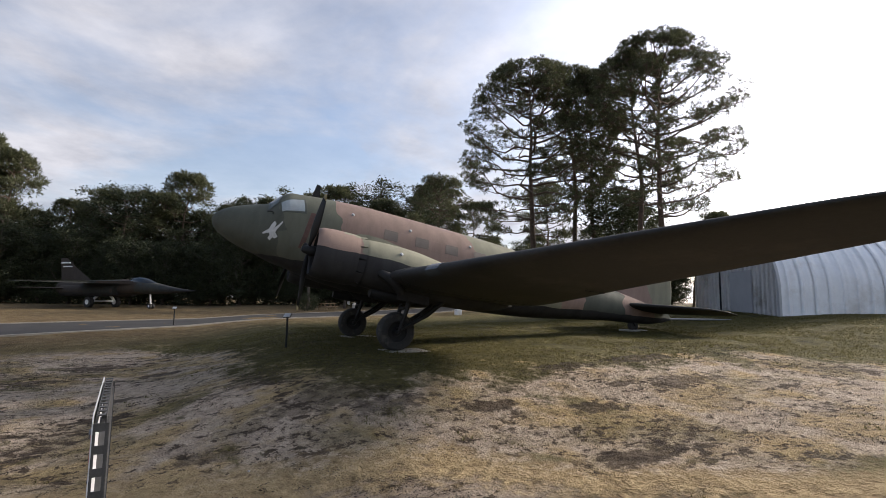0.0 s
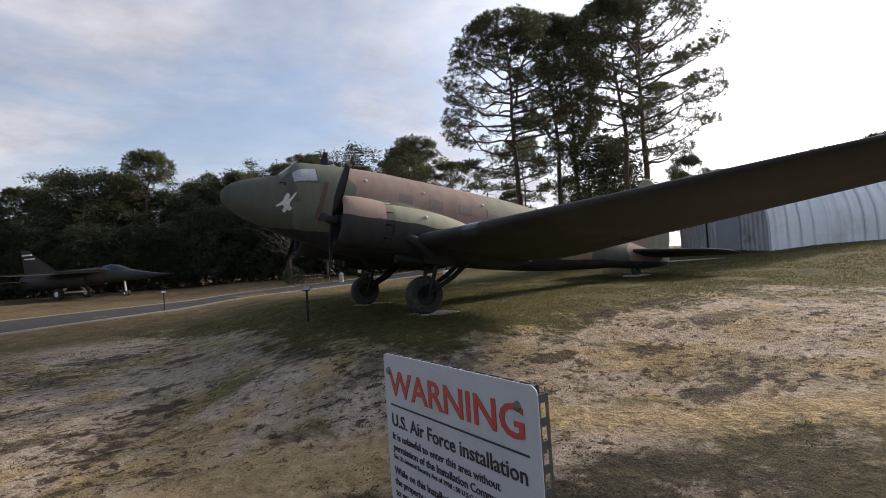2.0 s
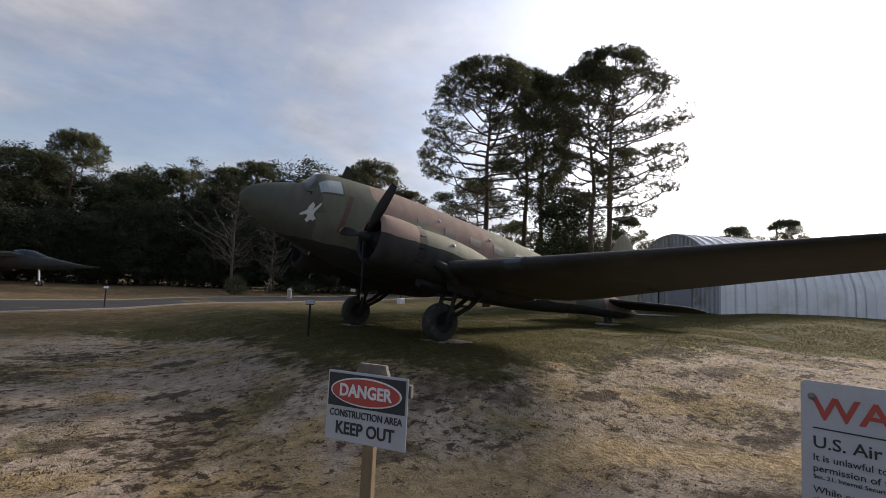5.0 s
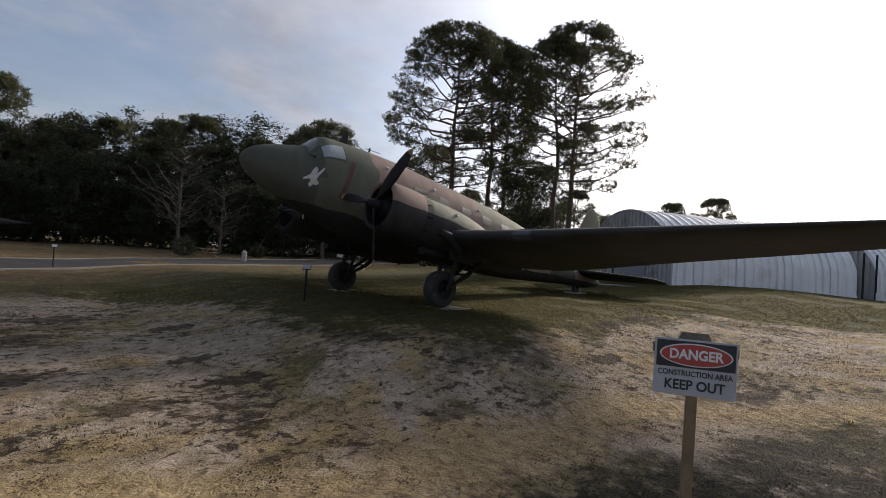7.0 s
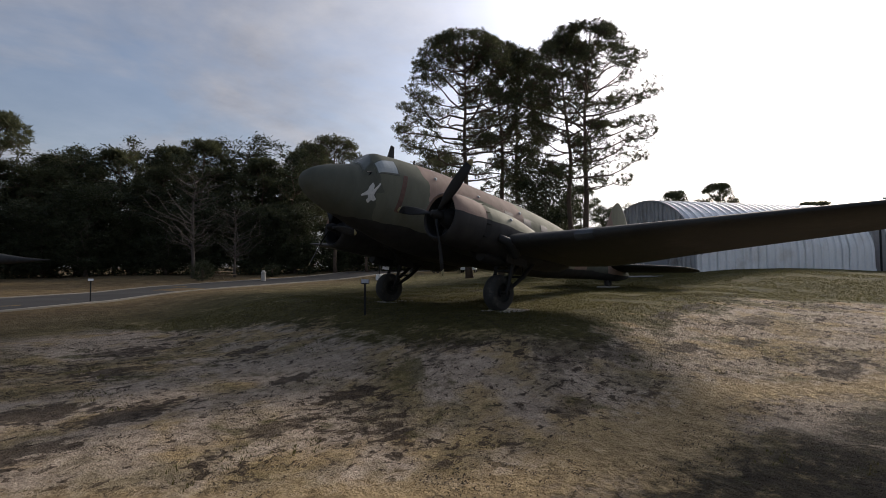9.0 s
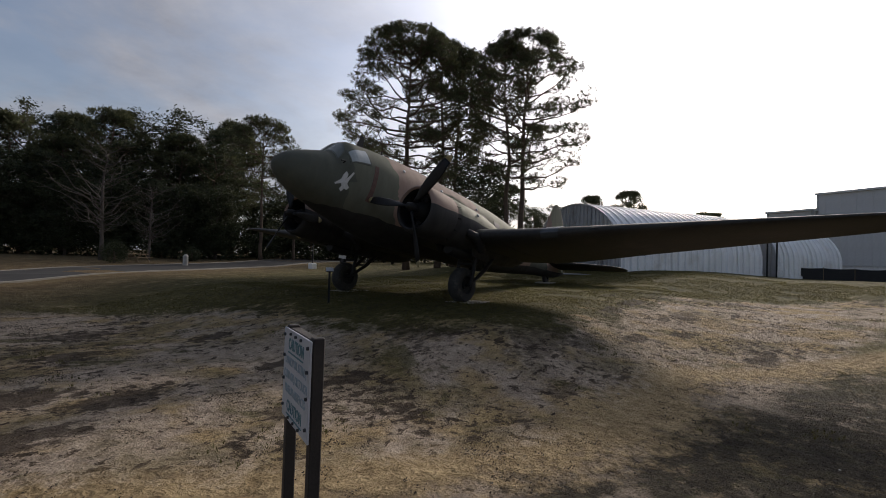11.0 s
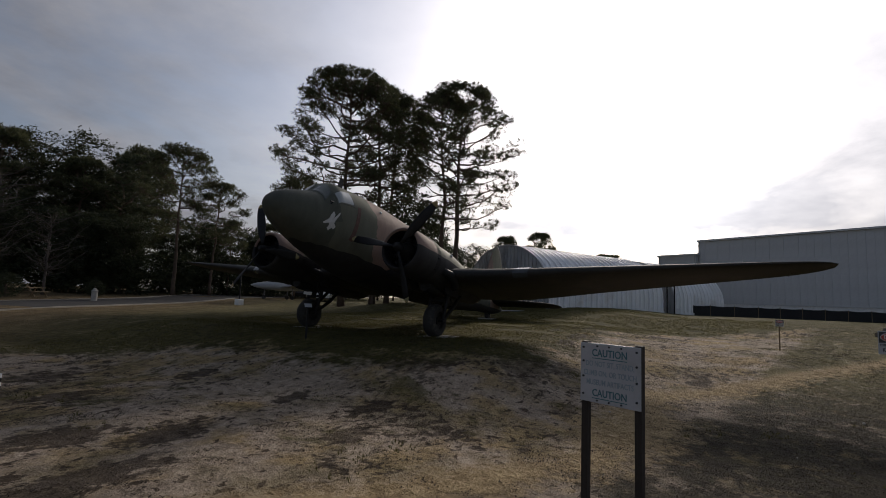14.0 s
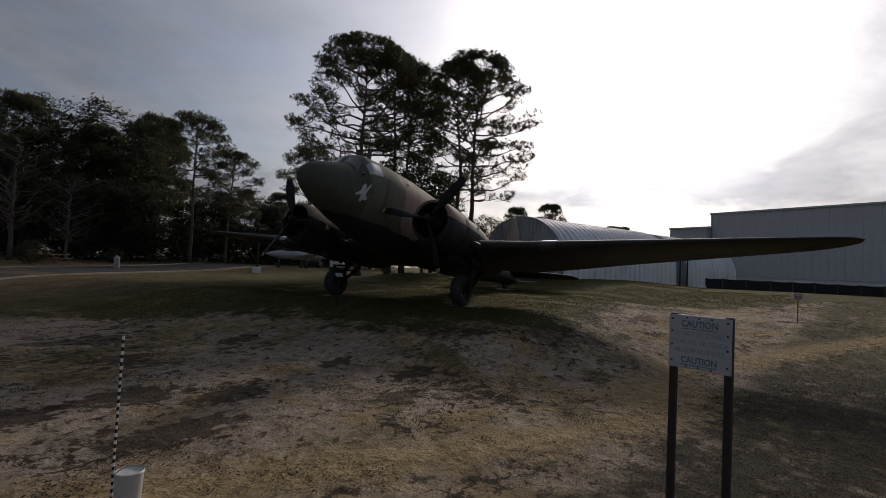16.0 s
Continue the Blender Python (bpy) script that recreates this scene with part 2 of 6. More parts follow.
M_PLASTIC = plain("white_plastic", (0.52, 0.50, 0.47), 0.45, vary=0.08, scale=5, grime=(0.5, 0.46, 0.4))
M_GREYPAINT = plain("light_grey_paint", (0.40, 0.41, 0.42), 0.5, vary=0.1, scale=2)


def foliage(name, dark, light, through_light=0.3):
    m, nt, b = new_mat(name, 0.65, 0.0, 0.25)
    g = nt.nodes.new("ShaderNodeNewGeometry")
    big = node_noise(nt, 0.35, 3, coord="Object")
    c = node_ramp(nt, g.outputs["Random Per Island"], [(0.0, dark), (1.0, light)])
    c = node_mix(nt, node_math(nt, "MULTIPLY", big, 0.5), c, tuple(d * 0.6 for d in dark))
    nt.links.new(c, b.inputs["Base Color"])
    tr = nt.nodes.new("ShaderNodeBsdfTranslucent")
    nt.links.new(c, tr.inputs[0])
    mx = nt.nodes.new("ShaderNodeMixShader")
    mx.inputs[0].default_value = through_light
    out = [n for n in nt.nodes if n.type == "OUTPUT_MATERIAL"][0]
    nt.links.new(b.outputs[0], mx.inputs[1]); nt.links.new(tr.outputs[0], mx.inputs[2]); nt.links.new(mx.outputs[0], out.inputs[0])
    return m


M_NEEDLE = foliage("pine_needles", (0.06, 0.068, 0.034), (0.145, 0.15, 0.075), 0.4)
M_LEAF = foliage("dark_leaves", (0.030, 0.038, 0.020), (0.085, 0.095, 0.045))
M_LEAFBROWN = foliage("autumn_leaves", (0.05, 0.045, 0.02), (0.11, 0.09, 0.045))
M_GRASS = foliage("grass_blades", (0.070, 0.068, 0.021), (0.20, 0.170, 0.062), 0.55)


TURF_MATS = (  # place and half-widths, and how fully each covers the sand
    (-6.6, -5.0, 0.55, 0.45, 0.9), (-8.35, -5.75, 0.6, 0.35, 0.65), (-10.0, -3.4, 1.0, 0.5, 0.8), (-11.6, -4.5, 0.9, 0.5, 0.75), (-11.0, -2.4, 1.0, 0.6, 0.8), (-6.8, -3.1, 0.5, 0.3, 0.8),
    (-4.7, -8.4, 0.5, 0.25, 0.5), (-6.4, 0.8, 0.6, 0.5, 0.8), (-9.4, 0.6, 0.9, 0.5, 0.75), (-8.6, 3.4, 1.0, 0.7, 0.7), (-2.6, -7.0, 1.4, 0.6, 0.4), (-3.9, -4.4, 0.7, 1.1, 0.4), (2.2, -8.9, 0.8, 0.35, 0.8), (5.0, -8.4, 1.2, 0.5, 0.7), (-12.9, -2.2, 1.1, 0.7, 0.8),
    (0.2, -8.2, 0.7, 0.3, 0.85), (3.2, -6.6, 1.0, 0.3, 0.8), (5.6, -6.5, 1.4, 0.35, 0.8), (-1.6, -7.6, 1.1, 0.35, 0.5), (1.3, -10.9, 0.9, 0.35, 0.8), (3.6, -8.1, 0.6, 0.2, 0.8))


def ground_material():
    m, nt, b = new_mat("sandy_ground", 0.95, 0.0, 0.15)
    P = "Object"
    co = nt.nodes.new("ShaderNodeTexCoord")
    sep = nt.nodes.new("ShaderNodeSeparateXYZ")
    nt.links.new(co.outputs[P], sep.inputs[0])
    X, Y = sep.outputs["X"], sep.outputs["Y"]
    big, mid, fine, grit = node_noise(nt, 0.22, 4, 0.6), node_noise(nt, 0.9, 7, 0.62), node_noise(nt, 4.5, 7, 0.65), node_noise(nt, 38, 4, 0.7)
    # bare sand: pinkish grey, with a yellow-ochre drift
    ochre = node_ramp(nt, node_math(nt, "ADD", mid, node_math(nt, "MULTIPLY", node_math(nt, "SUBTRACT", big, 0.5), 0.9)), [(0.48, (0.45, 0.365, 0.28)), (0.64, (0.42, 0.31, 0.165))])
    sand = node_mix(nt, 0.8, ochre, node_ramp(nt, fine, [(0.3, (0.58, 0.56, 0.54)), (0.62, (1.2, 1.19, 1.16))]), "MULTIPLY")
    sand = node_mix(nt, 0.55, sand, node_ramp(nt, grit, [(0.32, (0.4, 0.4, 0.4)), (0.66, (1.3, 1.3, 1.3))]), "MULTIPLY")
    # yellow moss and trodden soil in broad soft patches
    moss = node_ramp(nt, node_noise(nt, 0.42, 8, 0.68, dist=0.3), [(0.49, (0, 0, 0)), (0.60, (1, 1, 1))])
    mosscol = node_ramp(nt, fine, [(0.32, (0.075, 0.062, 0.026)), (0.5, (0.17, 0.135, 0.055)), (0.7, (0.27, 0.22, 0.11))])
    sand = node_mix(nt, node_math(nt, "MULTIPLY", moss, 0.62), sand, mosscol)
    soil = node_ramp(nt, node_noise(nt, 0.75, 8, 0.7, dist=0.4), [(0.53, (0, 0, 0)), (0.64, (1, 1, 1))])
    sand = node_mix(nt, node_math(nt, "MULTIPLY", soil, 0.38), sand, (0.13, 0.105, 0.08))
    # leaf litter and dead turf
    litter = node_ramp(nt, fine, [(0.3, (0.026, 0.018, 0.012)), (0.55, (0.060, 0.042, 0.027)), (0.75, (0.12, 0.088, 0.055))])
    turf = node_ramp(nt, node_math(nt, "ADD", node_math(nt, "MULTIPLY", fine, 0.6), node_math(nt, "MULTIPLY", mid, 0.4)), [(0.35, (0.044, 0.037, 0.014)), (0.5, (0.100, 0.087, 0.028)), (0.68, (0.165, 0.136, 0.056))])
    turf = node_mix(nt, 0.5, turf, node_ramp(nt, grit, [(0.3, (0.4, 0.4, 0.4)), (0.7, (1.3, 1.3, 1.3))]), "MULTIPLY")
    # where sand lies: a band in front of the machine
    jitter = node_math(nt, "MULTIPLY", node_math(nt, "SUBTRACT", big, 0.5), 3.0)
    jit2 = node_math(nt, "MULTIPLY", node_math(nt, "SUBTRACT", mid, 0.5), 4.5)
    jit3 = node_math(nt, "MULTIPLY", node_math(nt, "SUBTRACT", fine, 0.5), 2.0)
    west = node_math(nt, "SUBTRACT", node_math(nt, "SUBTRACT", -4.1, X), node_math(nt, "MULTIPLY", node_math(nt, "MAXIMUM", node_math(nt, "SUBTRACT", Y, 3.0), 0.0), 0.75))
    south = node_math(nt, "SUBTRACT", node_math(nt, "SUBTRACT", -6.7, Y), node_math(nt, "MAXIMUM", node_math(nt, "SUBTRACT", X, 9.0), 0.0))
    slant = node_math(nt, "MULTIPLY", node_math(nt, "SUBTRACT", node_math(nt, "SUBTRACT", -7.9, Y), node_math(nt, "MULTIPLY", X, 0.95)), 0.7)
    edge = node_math(nt, "MAXIMUM", node_math(nt, "MAXIMUM", west, south), slant)
    edge = node_math(nt, "ADD", node_math(nt, "ADD", edge, jitter), node_math(nt, "ADD", jit2, jit3))
    bare = node_math(nt, "MULTIPLY_ADD", edge, 1.1)
    nt.nodes[-1].inputs[2].default_value = 0.4
    nt.nodes[-1].use_clamp = True
    back = node_math(nt, "MULTIPLY", node_math(nt, "SUBTRACT", 12.6, node_math(nt, "SUBTRACT", Y, node_math(nt, "MULTIPLY", X, 0.35))), 0.5, clamp=True)
    bare = node_math(nt, "MULTIPLY", bare, back)
    clump = node_math(nt, "ADD", node_math(nt, "MULTIPLY", fine, 0.5), node_math(nt, "MULTIPLY", mid, 0.5))
    spots = node_ramp(nt, node_math(nt, "ADD", node_noise(nt, 4.2, 10, 0.72, dist=0.4, stretch=(0.8, 1.0, 1.0)), node_math(nt, "MULTIPLY", node_math(nt, "SUBTRACT", node_noise(nt, 0.38, 6, 0.65), 0.5), 0.55)), [(0.565, (0, 0, 0)), (0.59, (1, 1, 1))])
    fleck = node_ramp(nt, node_noise(nt, 5.5, 9, 0.78, dist=0.5), [(0.555, (0, 0, 0)), (0.59, (0.95, 0.95, 0.95))])
    dens = node_ramp(nt, node_noise(nt, 0.55, 4, 0.6), [(0.38, (0.08, 0.08, 0.08)), (0.56, (1, 1, 1))])
    c = node_mix(nt, node_math(nt, "MULTIPLY", spots, 0.92), sand, litter)
    c = node_mix(nt, node_math(nt, "MULTIPLY", fleck, dens), c, litter)
    weeds = node_ramp(nt, node_noise(nt, 0.5, 9, 0.68, dist=0.4), [(0.575, (0, 0, 0)), (0.63, (1, 1, 1))])
    c = node_mix(nt, node_math(nt, "MULTIPLY", weeds, 0.75), c, turf)
    dry = node_mix(nt, node_ramp(nt, clump, [(0.57, (0, 0, 0)), (0.66, (0.7, 0.7, 0.7))]), turf, node_mix(nt, fleck, sand, litter))
    c = node_mix(nt, bare, dry, c)
    # dark soil and pine straw by the footpath; shade lying there is painted in too
    hum_shade = node_math(nt, "SUBTRACT", node_math(nt, "MULTIPLY", node_math(nt, "ADD", X, 6.0), -0.25), node_math(nt, "ADD", Y, 10.0))
    hum_shade = node_math(nt, "ADD", hum_shade, node_math(nt, "MULTIPLY", node_math(nt, "SUBTRACT", mid, 0.5), 2.4))
    hum_shade = node_math(nt, "MULTIPLY", hum_shade, 1.5, clamp=True)
    hx = node_math(nt, "MULTIPLY", node_math(nt, "ADD", X, 17.5), 0.35, clamp=True)
    hum_shade = node_math(nt, "MULTIPLY", hum_shade, hx)
    hum_shade = node_math(nt, "MULTIPLY", hum_shade, node_ramp(nt, node_noise(nt, 1.6, 9, 0.75), [(0.36, (0.35, 0.35, 0.35)), (0.47, (1, 1, 1))]))
    humus_shade = node_ramp(nt, fine, [(0.3, (0.014, 0.011, 0.007)), (0.55, (0.038, 0.031, 0.018)), (0.72, (0.095, 0.078, 0.045))])
    humus_shade = node_mix(nt, node_math(nt, "MULTIPLY", fleck, 0.6), humus_shade, (0.075, 0.072, 0.033))
    humus_shade = node_mix(nt, node_math(nt, "MULTIPLY", node_math(nt, "ADD", X, 1.5), 0.22, clamp=True), humus_shade, turf)
    c = node_mix(nt, node_math(nt, "MULTIPLY", hum_shade, 0.95), c, humus_shade)
    # dry brown needle litter along and beyond the road, its colour darkened for pine shade
    over = node_math(nt, "SUBTRACT", node_math(nt, "SUBTRACT", Y, node_math(nt, "MULTIPLY", X, 0.6)), 11.0)
    over = node_math(nt, "MULTIPLY", node_math(nt, "ADD", over, jit2), 0.12, clamp=True)
    c = node_mix(nt, node_math(nt, "MULTIPLY", over, 0.85), c, node_ramp(nt, node_math(nt, "ADD", node_math(nt, "MULTIPLY", mid, 0.6), node_math(nt, "MULTIPLY", fine, 0.4)), [(0.35, (0.075, 0.052, 0.028)), (0.5, (0.14, 0.096, 0.050)), (0.65, (0.20, 0.152, 0.085))]))
    # scuffed, rippled track of ochre sand
    line = node_math(nt, "ADD", node_math(nt, "ADD", Y, node_math(nt, "MULTIPLY", X, 0.10)), 10.25)
    line = node_math(nt, "ADD", line, node_math(nt, "MULTIPLY", node_math(nt, "MAXIMUM", node_math(nt, "ADD", X, 1.5), 0.0), 0.65))
    line = node_math(nt, "SUBTRACT", line, node_math(nt, "MULTIPLY", node_math(nt, "MAXIMUM", node_math(nt, "SUBTRACT", -7.5, X), 0.0), 0.62))
    trk = node_math(nt, "ABSOLUTE", node_math(nt, "ADD", line, node_math(nt, "ADD", jit3, node_math(nt, "MULTIPLY", node_math(nt, "SUBTRACT", big, 0.5), 1.6))))
    trk = node_math(nt, "MULTIPLY", node_math(nt, "SUBTRACT", 0.95, trk), 1.3, clamp=True)
    tread = node_ramp(nt, fine, [(0.3, (0.22, 0.155, 0.075)), (0.65, (0.50, 0.37, 0.20))])
    c = node_mix(nt, node_math(nt, "MULTIPLY", trk, node_math(nt, "MULTIPLY_ADD", mid, 1.1)), c, tread)
    # single mats of dead turf left standing on the sand
    for x0, y0, rx, ry, deep in TURF_MATS:
        ex = node_math(nt, "MULTIPLY", node_math(nt, "SUBTRACT", X, x0), 1 / rx)
        ey = node_math(nt, "MULTIPLY", node_math(nt, "SUBTRACT", Y, y0), 1 / ry)
        far = node_math(nt, "SQRT", node_math(nt, "ADD", node_math(nt, "MULTIPLY", ex, ex), node_math(nt, "MULTIPLY", ey, ey)))
        far = node_math(nt, "ADD", far, node_math(nt, "ADD", node_math(nt, "MULTIPLY", node_math(nt, "SUBTRACT", fine, 0.5), 2.6), node_math(nt, "MULTIPLY", node_math(nt, "SUBTRACT", mid, 0.5), 1.6)))
        mat_ = node_math(nt, "MULTIPLY", node_math(nt, "MULTIPLY", node_math(nt, "SUBTRACT", 1.0, far), 4.0, clamp=True), deep)
        c = node_mix(nt, mat_, c, litter)
    nt.links.new(c, b.inputs["Base Color"])
    tramp = node_noise(nt, 10.0, 3, 0.5, dist=0.6)
    h = node_math(nt, "ADD", node_math(nt, "MULTIPLY", fine, 1.0), node_math(nt, "ADD", node_math(nt, "MULTIPLY", grit, 0.35), node_math(nt, "MULTIPLY", tramp, node_math(nt, "MULTIPLY_ADD", trk, 0.6))))
    nt.nodes[-3].inputs[2].default_value = 0.35
    node_bump(nt, b, h, 1.0, 0.14)
    return m


M_GROUND = ground_material()
M_ROAD = plain("asphalt", (0.05, 0.049, 0.048), 1.0, spec=0.1, vary=0.2, scale=0.7, bump=0.4)
M_KERB = plain("kerb_concrete", (0.20, 0.18, 0.15), 0.9, vary=0.2, scale=1.5)


# ---- mesh helpers ----
class Shape:
    """Vertices and faces of one mesh."""

    def __init__(self):
        self.v, self.f = [], []

    def add(self, verts, faces):
        o = len(self.v)
        self.v += [tuple(p) for p in verts]
        self.f += [tuple(i + o for i in q) for q in faces]
        return self

    def box(self, c, s, m=None, bevel=0.0):
        hx, hy, hz = (a / 2 for a in s)
        if bevel:
            k = min(bevel, hx * 0.9, hy * 0.9, hz * 0.9)
            ring = lambda x, y, z: [(x - k, -y, z), (x, -y + k, z), (x, y - k, z), (x - k, y, z), (-x + k, y, z), (-x, y - k, z), (-x, -y + k, z), (-x + k, -y, z)]
            rings = [ring(hx - k, hy - k, -hz), ring(hx, hy, -hz + k), ring(hx, hy, hz - k), ring(hx - k, hy - k, hz)]
            vs = [p for r in rings for p in r]
            fs = [(r * 8 + i, r * 8 + (i + 1) % 8, (r + 1) * 8 + (i + 1) % 8, (r + 1) * 8 + i) for r in range(3) for i in range(8)]
            fs += [tuple(range(7, -1, -1)), tuple(range(24, 32))]
        else:
            vs = [(x, y, z) for z in (-hz, hz) for x, y in ((-hx, -hy), (hx, -hy), (hx, hy), (-hx, hy))]
            fs = [(3, 2, 1, 0), (4, 5, 6, 7), (0, 1, 5, 4), (1, 2, 6, 5), (2, 3, 7, 6), (3, 0, 4, 7)]
        t = Matrix.Translation(c) @ (m or Matrix())
        return self.add([t @ Vector(p) for p in vs], fs)

    def tube(self, path, radii, n=10, caps=True):
        path = [Vector(p) for p in path]
        if not hasattr(radii, "__len__"):
            radii = [radii] * len(path)
        side, vs = None, []
        for i, p in enumerate(path):
            d = (path[min(i + 1, len(path) - 1)] - path[max(i - 1, 0)]).normalized()
            if side is None:
                side = d.cross(Vector((0, 0, 1)) if abs(d.z) < 0.9 else Vector((1, 0, 0)))
            side = (side - d * side.dot(d)).normalized()
            up = d.cross(side)
            vs += [p + radii[i] * (math.cos(a) * side + math.sin(a) * up) for a in (2 * math.pi * j / n for j in range(n))]
        fs = [(r * n + j, r * n + (j + 1) % n, (r + 1) * n + (j + 1) % n, (r + 1) * n + j) for r in range(len(path) - 1) for j in range(n)]
        if caps:
            fs += [tuple(range(n - 1, -1, -1)), tuple(range((len(path) - 1) * n, len(path) * n))]
        return self.add(vs, fs)

    def loft(self, rings, closed=True, caps=True):
        n = len(rings[0])
        vs = [p for r in rings for p in r]
        fs = [(r * n + j, r * n + (j + 1) % n, (r + 1) * n + (j + 1) % n, (r + 1) * n + j) for r in range(len(rings) - 1) for j in range(n if closed else n - 1)]
        if caps:
            fs += [tuple(range(n - 1, -1, -1)), tuple(range((len(rings) - 1) * n, len(rings) * n))]
        return self.add(vs, fs)

    def lathe(self, profile, m=None, n=24):
        """Profile of (radius, height) turned round z."""
        vs = [(r * math.cos(2 * math.pi * j / n), r * math.sin(2 * math.pi * j / n), z) for r, z in profile for j in range(n)]
        fs = [(i * n + j, i * n + (j + 1) % n, (i + 1) * n + (j + 1) % n, (i + 1) * n + j) for i in range(len(profile) - 1) for j in range(n)]
        t = m or Matrix()
        return self.add([t @ Vector(p) for p in vs], fs)

    def plate(self, outline, thick, m=None):
        """An outline in x and z, given a thickness in y."""
        n = len(outline)
        vs = [(x, y, z) for y in (-thick / 2, thick / 2) for x, z in outline]
        fs = [tuple(range(n)), tuple(range(2 * n - 1, n - 1, -1))] + [(i, i + n, (i + 1) % n + n, (i + 1) % n) for i in range(n)]
        t = m or Matrix()
        return self.add([t @ Vector(p) for p in vs], fs)

    def moved(self, d):
        self.v = [(x + d, y, z) for x, y, z in self.v]
        return self

    def scaled(self, k):
        self.v = [(x * k, y * k, z * k) for x, y, z in self.v]
        return self

    def mesh(self, name, mat, smooth=False, fix=True):
        me = bpy.data.meshes.new(name)
        me.from_pydata(self.v, [], self.f)
        me.materials.append(mat)
        if fix:
            b = bmesh.new()
            b.from_mesh(me)
            bmesh.ops.recalc_face_normals(b, faces=b.faces)
            b.to_mesh(me)
            b.free()
        if smooth:
            me.polygons.foreach_set("use_smooth", [True] * len(me.polygons))
            if smooth != "all":
                me.set_sharp_from_angle(angle=radians(40))
        me.update()
        return me


def part(name, shape, mat, parent=None, label="", smooth=False, m=None, fix=True):
    ob = new(name, shape if isinstance(shape, bpy.types.Mesh) else shape.mesh(name, mat, smooth, fix))
    if parent:
        ob.parent = parent
    if m is not None:
        ob.matrix_basis = m
    if label:
        ob["label"] = label
    return ob


def thing(name, m, label, category, group="", kind=""):
    ob = new(name)
    ob.matrix_basis = m
    return tagged(ob, label, category, group, kind)


def smooth01(a, b, x):
    t = min(1.0, max(0.0, (x - a) / (b - a)))
    return t * t * (3 - 2 * t)


def ease(table, x):
    """Smooth interpolation in a table of rows (x, values...)."""
    xs = [r[0] for r in table]
    i = max(0, min(len(xs) - 2, int(np.searchsorted(xs, x)) - 1))
    p0, p1, p2, p3 = (table[max(0, min(len(xs) - 1, j))] for j in (i - 1, i, i + 1, i + 2))
    t = min(1.0, max(0.0, (x - p1[0]) / (p2[0] - p1[0])))
    out = []
    for c in range(1, len(p1)):
        h = p2[0] - p1[0]
        s1 = (p2[c] - p0[c]) / max(1e-6, p2[0] - p0[0])
        s2 = (p3[c] - p1[c]) / max(1e-6, p3[0] - p1[0])
        d = (p2[c] - p1[c]) / h
        s1 = 0 if s1 * d < 0 else max(-3 * abs(d), min(3 * abs(d), s1))
        s2 = 0 if s2 * d < 0 else max(-3 * abs(d), min(3 * abs(d), s2))
        out.append((2 * t**3 - 3 * t**2 + 1) * p1[c] + (t**3 - 2 * t**2 + t) * h * s1 + (-2 * t**3 + 3 * t**2) * p2[c] + (t**3 - t**2) * h * s2)
    return out


# ---- ground ----
def ground_z(x, y):
    up = max(0.0, min(x, 24.0))
    rise = (0.022 * up + 0.6 * smooth01(12, 22, up)) * (1 - 0.6 * smooth01(6, 22, y))
    d = math.hypot(max(0.0, -1.0 - x), max(0.0, -4.6 - y))
    dip = smooth01(0.0, 6.5, d) * (1 - 0.75 * smooth01(2, 22, y)) * (1 - 0.6 * smooth01(-3, 10, x))
    back = 0.55 * smooth01(20, 60, y)
    return rise - 0.97 * dip + back


def ground_rough(x, y):
    near = 1 - smooth01(18, 40, math.hypot(x + 4, y + 6))
    if near <= 0:
        return 0.0
    p = Vector((x, y, 0.0))
    return near * (0.035 * noise.noise(p * 0.7) + 0.022 * noise.noise(p * 2.1) + 0.012 * noise.noise(p * 5.3))


def grid_lines(lo, hi, step, far):
    mid = list(np.arange(lo, hi + 1e-6, step))
    out, k, g = [], hi, step
    while k < far:
        g *= 1.22
        k += g
        out.append(k)
    pre, k, g = [], lo, step
    while k > -far:
        g *= 1.22
        k -= g
        pre.append(k)
    return pre[::-1] + mid + out


def make_ground():
    xs, ys = grid_lines(-18, 22, 0.16, 1800), grid_lines(-20, 14, 0.16, 1800)
    v = [(x, y, ground_z(x, y) + ground_rough(x, y)) for y in ys for x in xs]
    n = len(xs)
    f = [(j * n + i, j * n + i + 1, (j + 1) * n + i + 1, (j + 1) * n + i) for j in range(len(ys) - 1) for i in range(n - 1)]
    s = Shape()
    s.v, s.f = v, f
    g = part("ground", s, M_GROUND, smooth="all", fix=False)
    return tagged(g, "pale sandy ground with patchy dead turf and green grass", "ground", kind="structure")


make_ground()


def strip(line, width, lift, thick):
    """A strip that lies along a line on the ground."""
    s, rings = Shape(), []
    pts = [Vector((x, y, 0)) for x, y in line]
    for i, p in enumerate(pts):
        d = (pts[min(i + 1, len(pts) - 1)] - pts[max(0, i - 1)]).normalized()
        side = Vector((-d.y, d.x, 0))
        a, b = p + side * width / 2, p - side * width / 2
        za, zb = ground_z(a.x, a.y), ground_z(b.x, b.y)
        rings.append([(a.x, a.y, za + lift), (b.x, b.y, zb + lift), (b.x, b.y, zb + lift - thick), (a.x, a.y, za + lift - thick)])
    return s.loft(rings)


